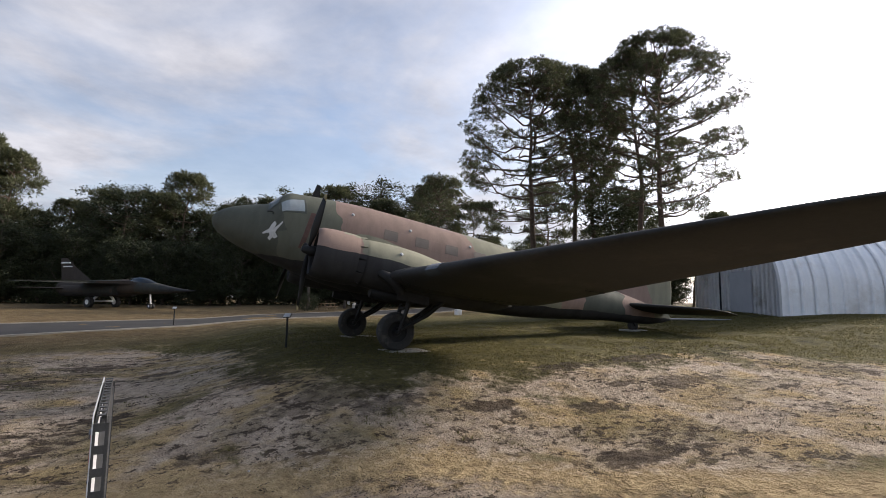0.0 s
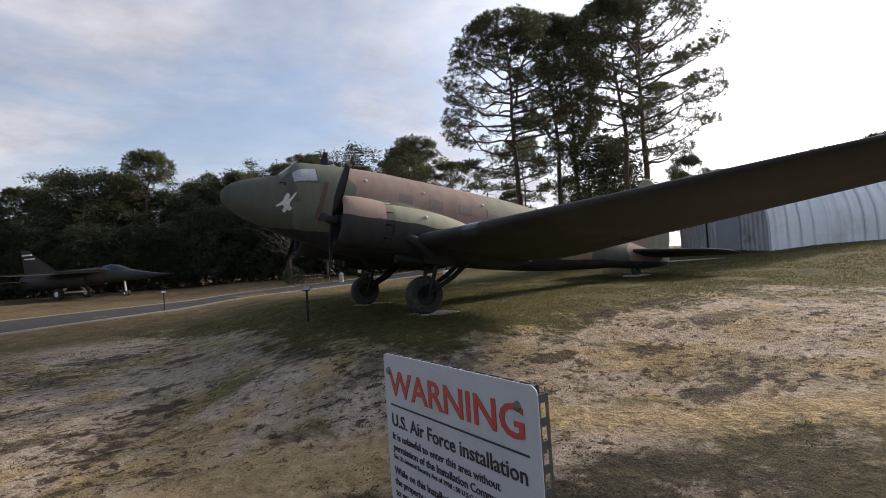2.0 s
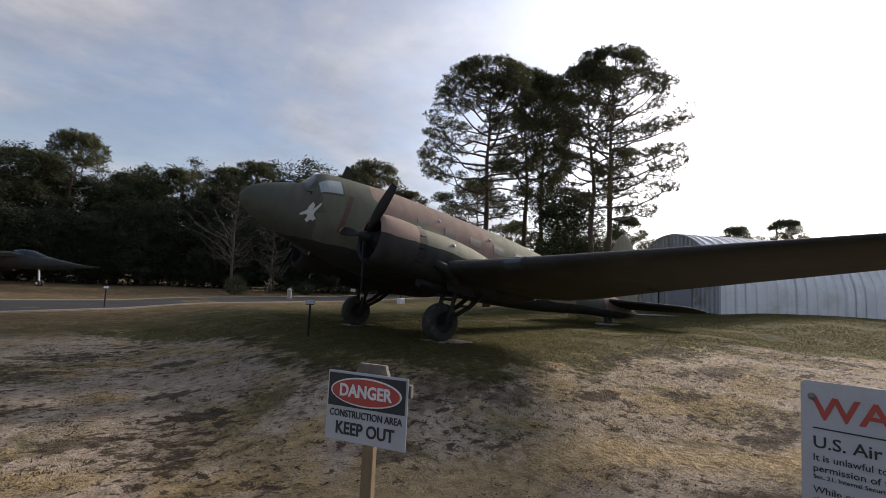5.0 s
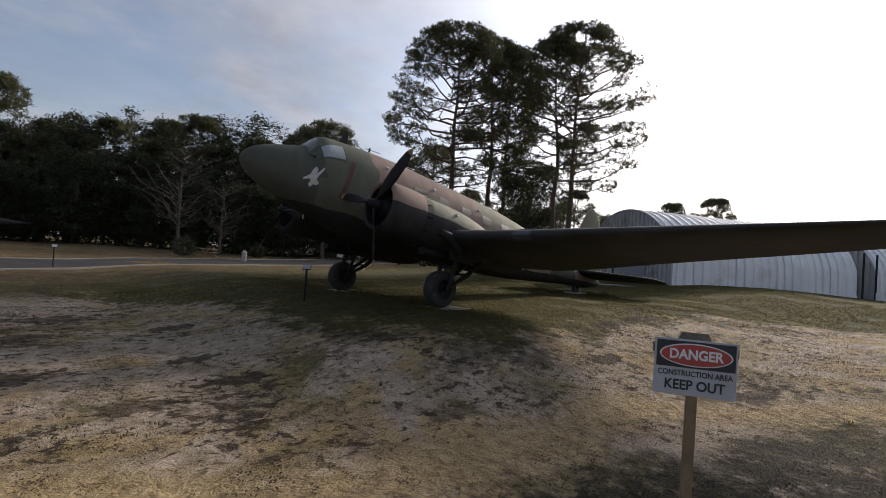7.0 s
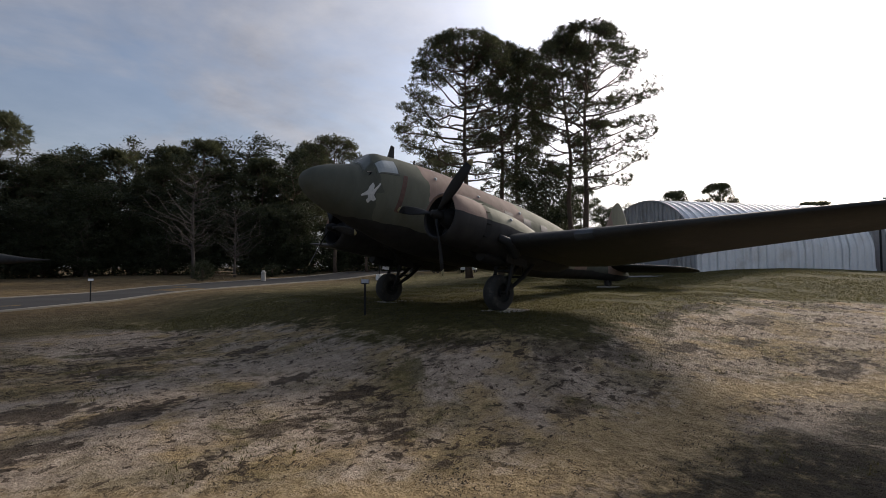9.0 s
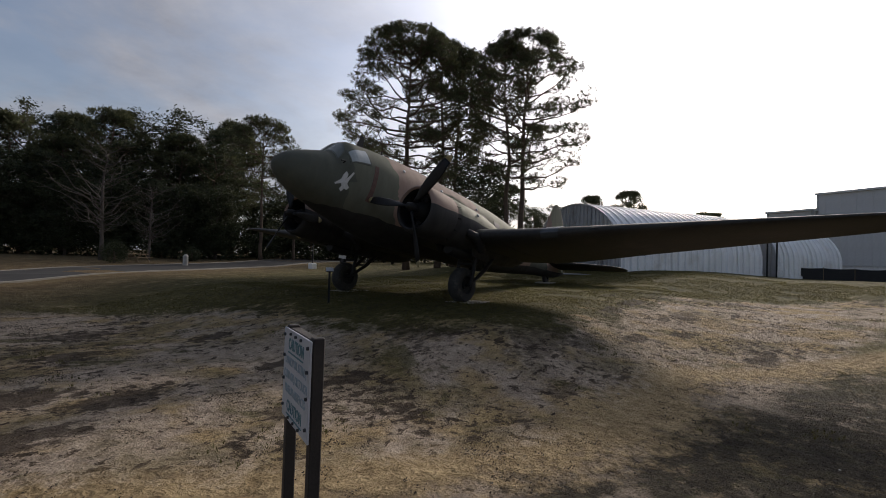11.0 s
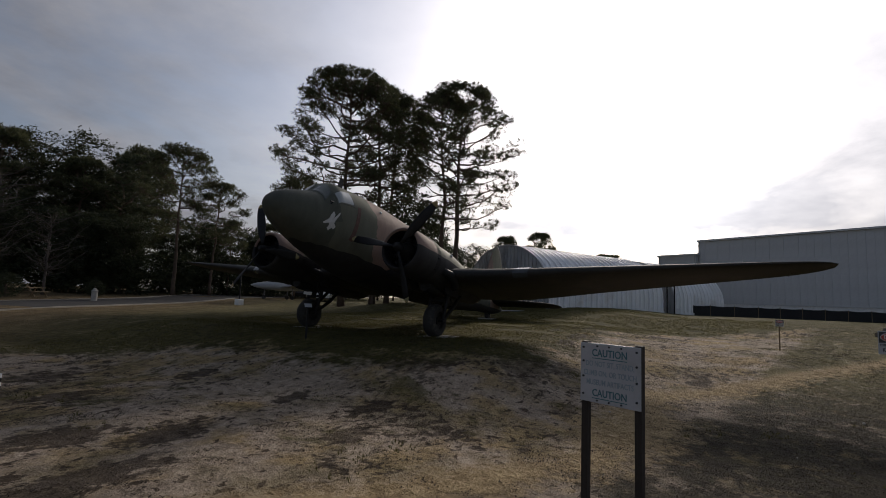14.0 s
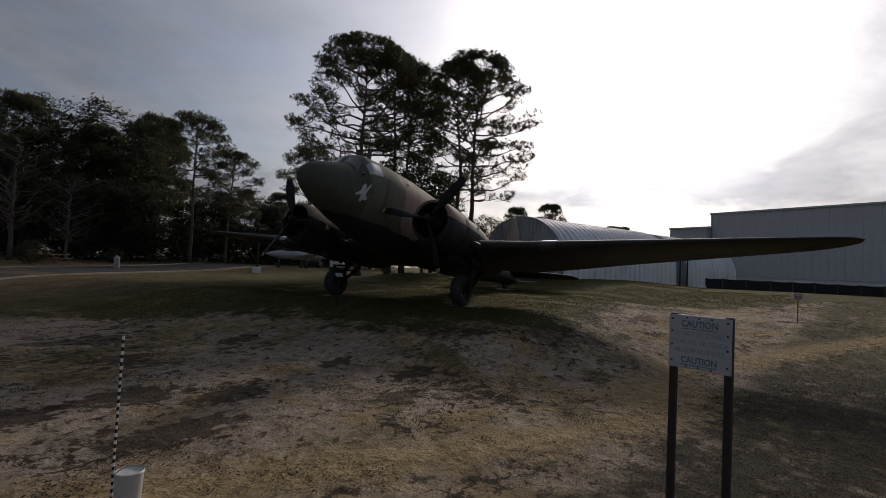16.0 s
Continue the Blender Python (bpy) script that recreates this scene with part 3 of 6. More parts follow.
ROAD_WAY = Vector((math.cos(radians(28)), math.sin(radians(28)), 0))
ROAD_SIDE = Vector((-ROAD_WAY.y, ROAD_WAY.x, 0))
ROAD_MID = Vector((-1.5, 24.2, 0))
road_line = [tuple((ROAD_MID + ROAD_WAY * a)[:2]) for a in range(-120, 161, 4)]
tagged(part("road", strip(road_line, 6.6, 0.03, 0.3), M_ROAD), "grey asphalt road running past the museum field", "road", kind="structure")
for off in (3.45, -3.45):
    line = [tuple((ROAD_MID + ROAD_SIDE * off + ROAD_WAY * a)[:2]) for a in range(-120, 161, 4)]
    tagged(part("kerb", strip(line, 0.3, 0.07, 0.3), M_KERB), "low pale concrete kerb along the road", "kerb", kind="structure")
# ---- the transport aircraft ----
K, SIT = 1.0, 10.5
PLANE = thing("transport_aircraft", pose(0, 0, 0, 0, SIT, 0), "twin-engined tail-wheel transport aircraft in faded green and tan camouflage, black below", "aircraft")
FUS = [  # u, top, bottom, half width
    (-5.78, 2.97, 2.73, 0.10), (-5.70, 3.12, 2.55, 0.27), (-5.45, 3.30, 2.34, 0.47), (-5.0, 3.44, 2.09, 0.68), (-4.5, 3.54, 1.87, 0.84), (-4.28, 3.59, 1.78, 0.89),
    (-3.80, 3.99, 1.60, 1.05), (-3.4, 4.06, 1.54, 1.10), (-2.6, 4.10, 1.47, 1.18), (-1.0, 4.11, 1.42, 1.24), (1.5, 4.10, 1.42, 1.25), (4.0, 4.08, 1.46, 1.22),
    (6.0, 4.03, 1.66, 1.09), (8.0, 3.96, 1.95, 0.88), (10.0, 3.87, 2.30, 0.60), (12.0, 3.72, 2.68, 0.33), (13.1, 3.56, 2.95, 0.16), (13.55, 3.40, 3.12, 0.05)]

FUS = [(u, t + (0.22 * smooth01(-6.0, -4.0, u) + 0.07 * smooth01(-4.4, -3.6, u) + 0.12 * smooth01(-3.6, -1.0, u)) * (1 - smooth01(3, 12, u)), b + 0.14 * (1 - smooth01(-2, 6, u)) + 0.22 * math.exp(-((u + 3.7) / 1.2) ** 2) + 0.32 * smooth01(-1, 4, u) * (1 - 0.7 * smooth01(9, 12.5, u)), h * (0.96 if u < -3 else 1.0)) for u, t, b, h in FUS]


def fus(u, a, off=0.0):
    """A point of the hull's skin: a is the angle from the top, towards +y."""
    top, bot, hw = ease(FUS, u)
    hw += off
    hh, c = (top - bot) / 2 + off, (top + bot) / 2
    s, q = math.sin(a), math.cos(a)
    e = 2 / 2.25
    return (u, hw * math.copysign(abs(s) ** e, s), c + hh * math.copysign(abs(q) ** e, q))


def plane_part(name, shape, mat, parent=None, label="", smooth=True):
    return part(name, shape.scaled(K), mat, parent or PLANE, label, smooth)


us = [-5.78, -5.76, -5.73] + list(np.linspace(-5.7, -3.2, 26)) + list(np.linspace(-3.0, 13.55, 40))
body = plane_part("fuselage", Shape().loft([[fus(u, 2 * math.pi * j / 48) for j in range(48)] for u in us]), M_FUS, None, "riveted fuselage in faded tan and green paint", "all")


def patch(u0, u1, a0, a1, off=0.012, n=8, round_u=0.0):
    """A panel that follows the hull's skin, with a thickness."""
    rows = []
    for i in range(n + 1):
        f = i / n
        u = u0 + (u1 - u0) * f
        rows.append([fus(u, a0 + (a1 - a0) * j / n, off) for j in range(n + 1)] + [fus(u, a1 + (a0 - a1) * j / n, -0.02) for j in range(n + 1)])
    return Shape().loft(rows)


def panel_slant(pts, off=0.014):
    """A four-cornered pane on the skin: corners (u, angle) in order."""
    n = 6
    rows = []
    for i in range(n + 1):
        f = i / n
        a = [pts[0][k] + (pts[3][k] - pts[0][k]) * f for k in (0, 1)]
        b = [pts[1][k] + (pts[2][k] - pts[1][k]) * f for k in (0, 1)]
        rows.append([fus(a[0] + (b[0] - a[0]) * j / n, a[1] + (b[1] - a[1]) * j / n, off) for j in range(n + 1)] + [fus(b[0] + (a[0] - b[0]) * j / n, b[1] + (a[1] - b[1]) * j / n, -0.02) for j in range(n + 1)])
    return Shape().loft(rows)


for side in (-1, 1):
    fr = plane_part("cockpit_side_window", panel_slant([(-3.99, side * 0.85), (-3.24, side * 0.70), (-3.14, side * 1.20), (-3.90, side * 1.29)], 0.010), M_FRAME, None, "cockpit side window with sky reflection painted on the glass", False)
    plane_part("pane", panel_slant([(-3.94, side * 0.885), (-3.29, side * 0.745), (-3.20, side * 1.16), (-3.86, side * 1.25)], 0.018), M_GLASSW, fr, "pane coloured pale grey as reflected sky", False)
    fr = plane_part("windscreen", panel_slant([(-4.27, side * 0.07), (-3.84, side * 0.07), (-3.99, side * 0.80), (-4.27, side * 1.02)], 0.010), M_FRAME, None, "windscreen half in a green frame", False)
    plane_part("pane", panel_slant([(-4.24, side * 0.10), (-3.88, side * 0.10), (-4.02, side * 0.76), (-4.24, side * 0.97)], 0.018), M_SCREEN, fr, "dark grimy windscreen pane", False)
    for i in range(7):
        u = -0.6 + i * 1.12
        w = plane_part("cabin_window", patch(u, u + 0.48, side * 1.12, side * 1.36, 0.008, 4), M_PANEL, None, "painted-over square cabin window", False)
door = plane_part("cargo_door", patch(5.6, 7.5, -1.12, -2.05, 0.006, 8), M_FUS, None, "cargo door panel")
# a plain white emblem on the nose
EMBLEM = [(0, 0.30), (0.07, 0.22), (0.05, 0.12), (0.24, 0.27), (0.27, 0.24), (0.12, 0.06), (0.10, -0.02), (0.20, -0.12), (0.14, -0.20), (0.05, -0.17), (-0.02, -0.28), (-0.10, -0.20), (-0.06, -0.10), (-0.10, 0.02), (-0.28, -0.06), (-0.30, -0.01), (-0.12, 0.12), (-0.08, 0.22)]


def on_skin(points, u0, a0, off):
    top, bot = ease(FUS, u0)[:2]
    r = (top - bot) / 2
    rim = [fus(u0 + x, a0 + z / r, off) for x, z in points]
    back = [fus(u0 + x, a0 + z / r, -0.01) for x, z in points]
    n = len(rim)
    mid, s = fus(u0, a0, off + 0.002), Shape()
    return s.add(rim + back + [mid], [(i, (i + 1) % n, 2 * n) for i in range(n)] + [(i, i + n, (i + 1) % n + n, (i + 1) % n) for i in range(n)])


plane_part("nose_emblem", on_skin([(x * 0.9, z * 0.95) for x, z in EMBLEM], -4.0, -1.76, 0.010), M_OLDWHITE, None, "plain white painted emblem", False)
plane_part("warning_stripe", panel_slant([(-3.00, -1.15), (-2.86, -1.15), (-3.01, -2.0), (-3.16, -2.0)], 0.006), M_RED, None, "faded red propeller warning stripe", False)
plane_part("drain_pipe", Shape().tube([fus(-4.1, -1.2, 0.0), fus(-4.12, -1.2, 0.13), (-4.28, fus(-4.1, -1.2, 0.13)[1], fus(-4.1, -1.2, 0.13)[2] - 0.05)], 0.02, 8), M_BLACK, None, "short black air-data probe")
plane_part("blade_antenna", Shape().plate([(-3.02, 4.36), (-2.74, 4.37), (-2.80, 4.86), (-2.93, 4.88)], 0.04), M_BLACK, None, "black blade antenna on the roof", False)
for u in (-1.9, 3.4):
    ant = plane_part("roof_antenna", Shape().tube([(u, 0, 4.36), (u, 0, 4.70)], 0.03, 8), M_BLACK, None, "small roof mast with cross rods")
    plane_part("rod", Shape().tube([(u - 0.16, 0, 4.62), (u + 0.42, 0, 4.68)], 0.012, 6), M_STEEL, ant)
for u, a in ((-1.7, -0.92), (0.3, -0.98), (2.6, -1.0)):
    p = fus(u, a, 0)
    plane_part("hull_light", Shape().lathe([(0.055, -0.02), (0.055, 0.015), (0.04, 0.04), (0.0, 0.05)], Matrix.Translation(p) @ Matrix.Rotation(-a, 4, "X") @ Matrix.Rotation(0, 4, "Z"), 14), M_GREYPAINT, None, "small round hull fitting")

# wings
WING = [  # span, leading edge, trailing edge, height, thickness ratio
    (0.0, -0.85, 3.50, 2.02, 0.155), (4.3, -0.85, 3.50, 2.02, 0.150), (8.0, 0.15, 3.42, 2.45, 0.135), (12.4, 1.33, 3.32, 2.97, 0.11), (13.6, 1.68, 3.22, 3.11, 0.10),
    (14.2, 1.98, 3.02, 3.19, 0.095), (14.5, 2.28, 2.72, 3.23, 0.09)]


def wing_ring(s, side, n=15):
    le, te, w, t = ease(WING, s) if s > 4.3 else WING[0][1:]
    c = te - le
    up, lo = [], []
    for i in range(n + 1):
        x = (1 - math.cos(math.pi * i / n)) / 2
        h = 5 * t * (0.2969 * math.sqrt(x) - 0.126 * x - 0.3516 * x**2 + 0.2843 * x**3 - 0.1015 * x**4) * c
        cam_ = 0.02 * c * 4 * x * (1 - x)
        up.append((le + x * c, side * s, w + cam_ + h))
        lo.append((le + x * c, side * s, w + cam_ - h * 0.85))
    return up + lo[::-1][1:-1]


for side in (-1, 1):
    spans = [1.0, 2.5, 4.3] + list(np.linspace(4.6, 12.4, 14)) + [12.8, 13.2, 13.6, 13.9, 14.1, 14.25, 14.38, 14.46, 14.5]
    wing = plane_part("wing", Shape().loft([wing_ring(s, side) for s in spans]), M_WING, None, "tapered wing with a near-black underside", "all")
    plane_part("walkway_joint", Shape().loft([[(x, y, z + (0.012 if z > 2.02 else -0.012)) for x, y, z in wing_ring(4.28, side)], [(x, y, z + (0.012 if z > 2.02 else -0.012)) for x, y, z in wing_ring(4.40, side)]]), M_WING, wing)
    lamp_ring = [[(x, y, z) for x, y, z in wing_ring(s, side)] for s in (5.62, 5.75, 5.95, 6.08)]
    idx = [3, 2, 1, 0, 29, 28] if len(lamp_ring[0]) >= 30 else [3, 2, 1, 0]
    rows = [[(r[i][0] - 0.012, r[i][1], r[i][2] + (0.012 if i <= 3 and i > 0 else -0.004)) for i in idx] for r in lamp_ring]
    plane_part("landing_light", Shape().loft(rows, closed=False, caps=False), M_LAMPGLASS, wing, "landing light window in the leading edge")
    for s in (7.4, 13.4):
        le, te, w, t = ease(WING, s)
        plane_part("aileron_hinge", Shape().tube([(te - 0.62, side * s, w - 0.07), (te - 0.05, side * s, w - 0.02)], 0.012, 6), M_BLACK, wing)

# engines
NACW = 2.30
FWD = -0.45
NAC = [  # u, centre, radius across, radius up
    (-1.67, NACW, 0.66, 0.66), (-1.2, NACW, 0.69, 0.70), (-0.2, NACW - 0.02, 0.68, 0.71), (0.8, NACW - 0.10, 0.60, 0.66), (1.9, NACW - 0.20, 0.46, 0.52), (2.9, NACW - 0.24, 0.27, 0.34), (3.6, NACW - 0.22, 0.06, 0.10)]


def ring_at(u, y, w, ry, rz, n=32):
    return [(u, y + ry * math.sin(2 * math.pi * j / n), w + rz * math.cos(2 * math.pi * j / n)) for j in range(n)]


def blade(angle):
    """One propeller blade in the plane of y and z, twisted, broad in the middle."""
    rings = []
    for r, c, t, tw in ((0.16, 0.09, 0.09, 60), (0.32, 0.13, 0.08, 55), (0.6, 0.26, 0.05, 42), (0.95, 0.31, 0.036, 32), (1.35, 0.29, 0.026, 24), (1.60, 0.22, 0.02, 20), (1.70, 0.13, 0.016, 19), (1.75, 0.05, 0.010, 18)):
        ring = []
        for j in range(10):
            a = 2 * math.pi * j / 10
            x, y = c / 2 * math.cos(a), t / 2 * math.sin(a)
            q = radians(tw)
            ring.append((-x * math.sin(q) + y * math.cos(q), x * math.cos(q) + y * math.sin(q), r * 1.04))
        rings.append(ring)
    return rings


def engine(side, angles):
    y = side * 2.82
    cowl = Shape()
    rows = [ring_at(u, y, NACW, r, r) for u, r in ((-1.9, 0.60), (-2.36, 0.57), (-2.44, 0.59), (-2.47, 0.63), (-2.44, 0.67), (-2.32, 0.71), (-2.0, 0.735), (-1.5, 0.735), (-1.30, 0.72), (-1.30, 0.69), (-1.5, 0.68))]
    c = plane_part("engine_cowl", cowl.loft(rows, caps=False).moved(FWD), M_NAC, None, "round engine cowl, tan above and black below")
    plane_part("cowl_liner", Shape().loft([ring_at(u, y, NACW, r, r) for u, r in ((-1.85, 0.585), (-2.34, 0.556), (-2.42, 0.572))], caps=False).moved(FWD), M_BLACK, c, "black inside of the cowl")
    plane_part("firewall", Shape().loft([ring_at(-1.75, y, NACW, 0.60, 0.60), ring_at(-1.72, y, NACW, 0.60, 0.60)]).moved(FWD), M_BLACK, c)
    for j in range(14):
        a = 2 * math.pi * j / 14
        d = Vector((0, math.sin(a), math.cos(a)))
        s = Shape()
        for i in range(5):
            q = 0.24 + i * 0.065
            s.tube([Vector((-1.95 + 0.1 * (j % 2), y, NACW)) + d * q, Vector((-1.95 + 0.1 * (j % 2), y, NACW)) + d * (q + 0.04)], 0.10, 10)
        plane_part("cylinder", s.moved(FWD), M_BLACK, c)
    plane_part("gearbox", Shape().lathe([(0.30, 0), (0.28, 0.15), (0.20, 0.30), (0.13, 0.42), (0.10, 0.50)], Matrix.Translation((-2.0, y, NACW)) @ Matrix.Rotation(-math.pi / 2, 4, "Y"), 20).moved(FWD), M_BLACK, c, "dark reduction gear housing")
    for j in range(12):
        a0, a1 = 2 * math.pi * (j + 0.06) / 12, 2 * math.pi * (j + 0.94) / 12
        rows = [[(-1.30, 0.70), (-1.10, 0.735), (-1.10, 0.715), (-1.30, 0.68)] for _ in range(4)]
        fl = Shape().loft([[(u, y + r * math.sin(a0 + (a1 - a0) * q / 3), NACW + r * math.cos(a0 + (a1 - a0) * q / 3)) for u, r in row] for q, row in enumerate(rows)])
        plane_part("cowl_flap", fl.moved(FWD), M_NAC, c)
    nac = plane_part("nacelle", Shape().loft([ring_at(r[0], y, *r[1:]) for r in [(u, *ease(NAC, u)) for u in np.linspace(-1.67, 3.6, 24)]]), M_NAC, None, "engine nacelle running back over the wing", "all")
    sc = [(-1.55, 0.03), (-1.50, 0.10), (-1.2, 0.14), (-0.7, 0.12), (-0.1, 0.02)]
    plane_part("air_scoop", Shape().loft([[(u, y + q * 0.17, NACW + 0.66 + (h if abs(q) < 0.9 else 0.0)) for q in (-1, -0.85, -0.5, 0, 0.5, 0.85, 1)] for u, h in sc], closed=False).moved(FWD * 0.7), M_NAC, nac, "air scoop on top of the nacelle")
    for q in (-1, 1):
        plane_part("exhaust_pipe", Shape().tube([(-1.05, y + q * 0.60, NACW - 0.25), (-0.85, y + q * 0.78, NACW - 0.33), (-0.6, y + q * 0.80, NACW - 0.48), (-0.38, y + q * 0.77, NACW - 0.68)], [0.12, 0.145, 0.145, 0.135], 16), M_BLACK, nac, "sooty exhaust stack")
    plane_part("oil_cooler", Shape().loft([ring_at(u, y, NACW - 0.78, r, r * 0.8, 20) for u, r in ((-1.1, 0.18), (-1.0, 0.22), (-0.4, 0.24), (0.3, 0.10))]), M_BLACK, nac, "oil cooler fairing under the nacelle")
    plane_part("inspection_light", Shape().lathe([(0.05, 0), (0.05, 0.05), (0, 0.07)], Matrix.Translation((-0.55, y - 0.55, NACW + 0.40)) @ Matrix.Rotation(0.9, 4, "X"), 12), M_GREYPAINT, nac)
    # propeller
    hubm = Matrix.Translation((-2.62 + FWD, y, NACW))
    prop = plane_part("propeller_hub", Shape().lathe([(0.0, -0.16), (0.06, -0.15), (0.10, -0.10), (0.12, 0.0), (0.15, 0.06), (0.15, 0.2), (0.10, 0.32)], hubm @ Matrix.Rotation(math.pi / 2, 4, "Y"), 18), M_BLACK, None, "black propeller hub")
    for a in angles:
        m = Matrix.Translation((-2.60 + FWD, y, NACW)) @ Matrix.Rotation(radians(a - 90), 4, "X")
        rows = [[m @ Vector(p) for p in ring] for ring in blade(a)]
        b = plane_part("blade", Shape().loft(rows[:6]), M_BLACK, prop, "black propeller blade", "all")
        plane_part("tip", Shape().loft(rows[5:]), M_YELLOW, b, "faded yellow blade tip", "all")
    # landing gear
    cu, cw = -0.10, 0.55
    tyre = [(0.30, -0.20), (0.40, -0.215), (0.49, -0.20), (0.545, -0.13), (0.565, 0.0), (0.545, 0.13), (0.49, 0.20), (0.40, 0.215), (0.30, 0.20)]
    ax = Matrix.Translation((cu, y, cw)) @ Matrix.Rotation(math.pi / 2, 4, "X")
    wheel = plane_part("main_wheel", Shape().lathe([(0.0, -0.13), (0.12, -0.15), (0.14, -0.10), (0.26, -0.12), (0.31, -0.18), (0.31, 0.18), (0.26, 0.12), (0.14, 0.10), (0.12, 0.15), (0.0, 0.13)], ax, 24), M_BLACK, None, "black wheel hub")
    plane_part("tyre", Shape().lathe(tyre + [tyre[0]], ax, 40), M_RUBBER, wheel, "worn balloon tyre dusted with sand")
    plane_part("axle", Shape().tube([(cu, y - 0.34, cw), (cu, y + 0.34, cw)], 0.05, 12), M_BLACK, wheel)
    for q in (-0.31, 0.31):
        plane_part("oleo_leg", Shape().tube([(cu, y + q, cw), (cu + 0.08, y + q, cw + 0.45), (cu + 0.2, y + q, cw + 1.35)], [0.045, 0.06, 0.085], 12), M_BLACK, wheel)
        plane_part("drag_strut", Shape().tube([(cu + 0.05, y + q, cw + 0.08), (cu + 0.75, y + q * 0.9, cw + 0.62), (cu + 1.35, y + q * 0.85, cw + 1.25)], [0.05, 0.075, 0.06], 10), M_BLACK, wheel)
    plane_part("gear_fork", Shape().tube([(cu + 0.08, y - 0.31, cw + 0.70), (cu + 0.08, y + 0.31, cw + 0.70)], 0.045, 10).tube([(cu + 0.08, y - 0.31, cw + 0.72), (cu + 0.2, y + 0.31, cw + 1.25)], 0.025, 8).tube([(cu + 0.08, y + 0.31, cw + 0.72), (cu + 0.2, y - 0.31, cw + 1.25)], 0.025, 8), M_BLACK, wheel)
    plane_part("strut_brace", Shape().tube([(cu + 0.75, y - 0.28, cw + 0.62), (cu + 0.75, y + 0.28, cw + 0.62)], 0.035, 8).tube([(cu + 0.75, y - 0.28, cw + 0.62), (cu + 1.3, y + 0.26, cw + 1.2)], 0.02, 8), M_BLACK, wheel)
    for q in (-1, 1):
        plane_part("gear_door", Shape().box((0.1, y + q * 0.42, NACW - 0.72), (1.0, 0.03, 0.30), Matrix.Rotation(q * 0.25, 4, "X"), 0.01), M_NAC, nac)
    return wheel


engine(-1, (10, 130, 250))
wheel_far = engine(1, (70, 190, 310))
plane_part("gear_placard", Shape().box((-0.42, 2.80, 1.28), (0.015, 0.42, 0.13), Matrix.Rotation(0.08, 4, "X")), M_WHITE, None, "blank white placard on the landing gear", False)

# tail
STAB = [(0.0, 10.55, 13.0, 0.11), (1.0, 10.75, 13.0, 0.11), (3.4, 11.35, 12.92, 0.10), (3.8, 11.6, 12.8, 0.09), (4.0, 11.9, 12.6, 0.09), (4.06, 12.1, 12.4, 0.09)]


def flat_ring(s, table, place, n=10):
    le, te, t = ease(table, s)
    c, up, lo = te - le, [], []
    for i in range(n + 1):
        x = (1 - math.cos(math.pi * i / n)) / 2
        h = 5 * t * (0.2969 * math.sqrt(x) - 0.126 * x - 0.3516 * x**2 + 0.2843 * x**3 - 0.1015 * x**4) * c
        up.append(place(le + x * c, s, h)); lo.append(place(le + x * c, s, -h))
    return up + lo[::-1][1:-1]


for side in (-1, 1):
    plane_part("tailplane", Shape().loft([flat_ring(s, STAB, lambda x, s_, h: (x, side * s_, 3.42 + h)) for s in [0.1] + list(np.linspace(0.5, 3.4, 8)) + [3.6, 3.8, 3.92, 4.0, 4.04, 4.06]]), M_WING, None, "rounded black tailplane", "all")
FIN = [(3.3, 9.5, 13.5, 0.07), (3.9, 10.0, 13.55, 0.075), (4.6, 10.45, 13.5, 0.075), (5.6, 10.9, 13.2, 0.08), (6.3, 11.2, 12.8, 0.085), (6.7, 11.45, 12.45, 0.085), (6.88, 11.65, 12.2, 0.085), (6.95, 11.8, 12.05, 0.085)]
fin = plane_part("fin", Shape().loft([flat_ring(s, FIN, lambda x, s_, h: (x, h, s_)) for s in [3.3, 3.6, 3.9, 4.25, 4.6, 5.1, 5.6, 6.0, 6.3, 6.55, 6.7, 6.8, 6.88, 6.92, 6.95]]), M_FUS, None, "tall rounded fin and rudder in pale tan", "all")
plane_part("rudder_gap", Shape().tube([(12.35, 0, 3.7), (12.1, 0, 6.6)], 0.02, 6), M_BLACK, fin)
for j in range(5):
    plane_part("serial_mark", Shape().box((10.95 + j * 0.20, -0.115, 4.95), (0.12, 0.05, 0.26)), M_WHITE, fin, "plain pale bar", False)
tw = plane_part("tail_wheel", Shape().lathe([(0.0, -0.09), (0.1, -0.1), (0.2, -0.1), (0.255, -0.05), (0.265, 0), (0.255, 0.05), (0.2, 0.1), (0.1, 0.1), (0, 0.09)], Matrix.Translation((11.45, 0, 2.64)) @ Matrix.Rotation(math.pi / 2, 4, "X"), 24), M_RUBBER, None, "small tail wheel")
plane_part("fork", Shape().tube([(11.45, -0.13, 2.64), (11.2, -0.12, 2.9), (11.0, 0, 3.0)], 0.04, 8).tube([(11.45, 0.13, 2.64), (11.2, 0.12, 2.9), (11.0, 0, 3.0)], 0.04, 8), M_BLACK, tw)

for y, z0 in ((-2.9, 0), (2.75, 0)):
    z = ground_z(0, y)
    pad = thing("concrete_pad", pose(0.05, y, z, 0, 0, 4), "flat concrete pad under the main wheel", "pad", "wheel pads")
    part("slab", Shape().box((0.2, 0, -0.04), (1.3, 1.0, 0.12), None, 0.015), M_CONCRETE, pad)
z = ground_z(11.75, 0)
pad = thing("concrete_pad", pose(11.75, 0, z, 0, 0, 0), "small concrete pad under the tail wheel", "pad", "wheel pads")
part("slab", Shape().box((0, 0, 0.0), (0.9, 0.8, 0.12), None, 0.015), M_CONCRETE, pad)

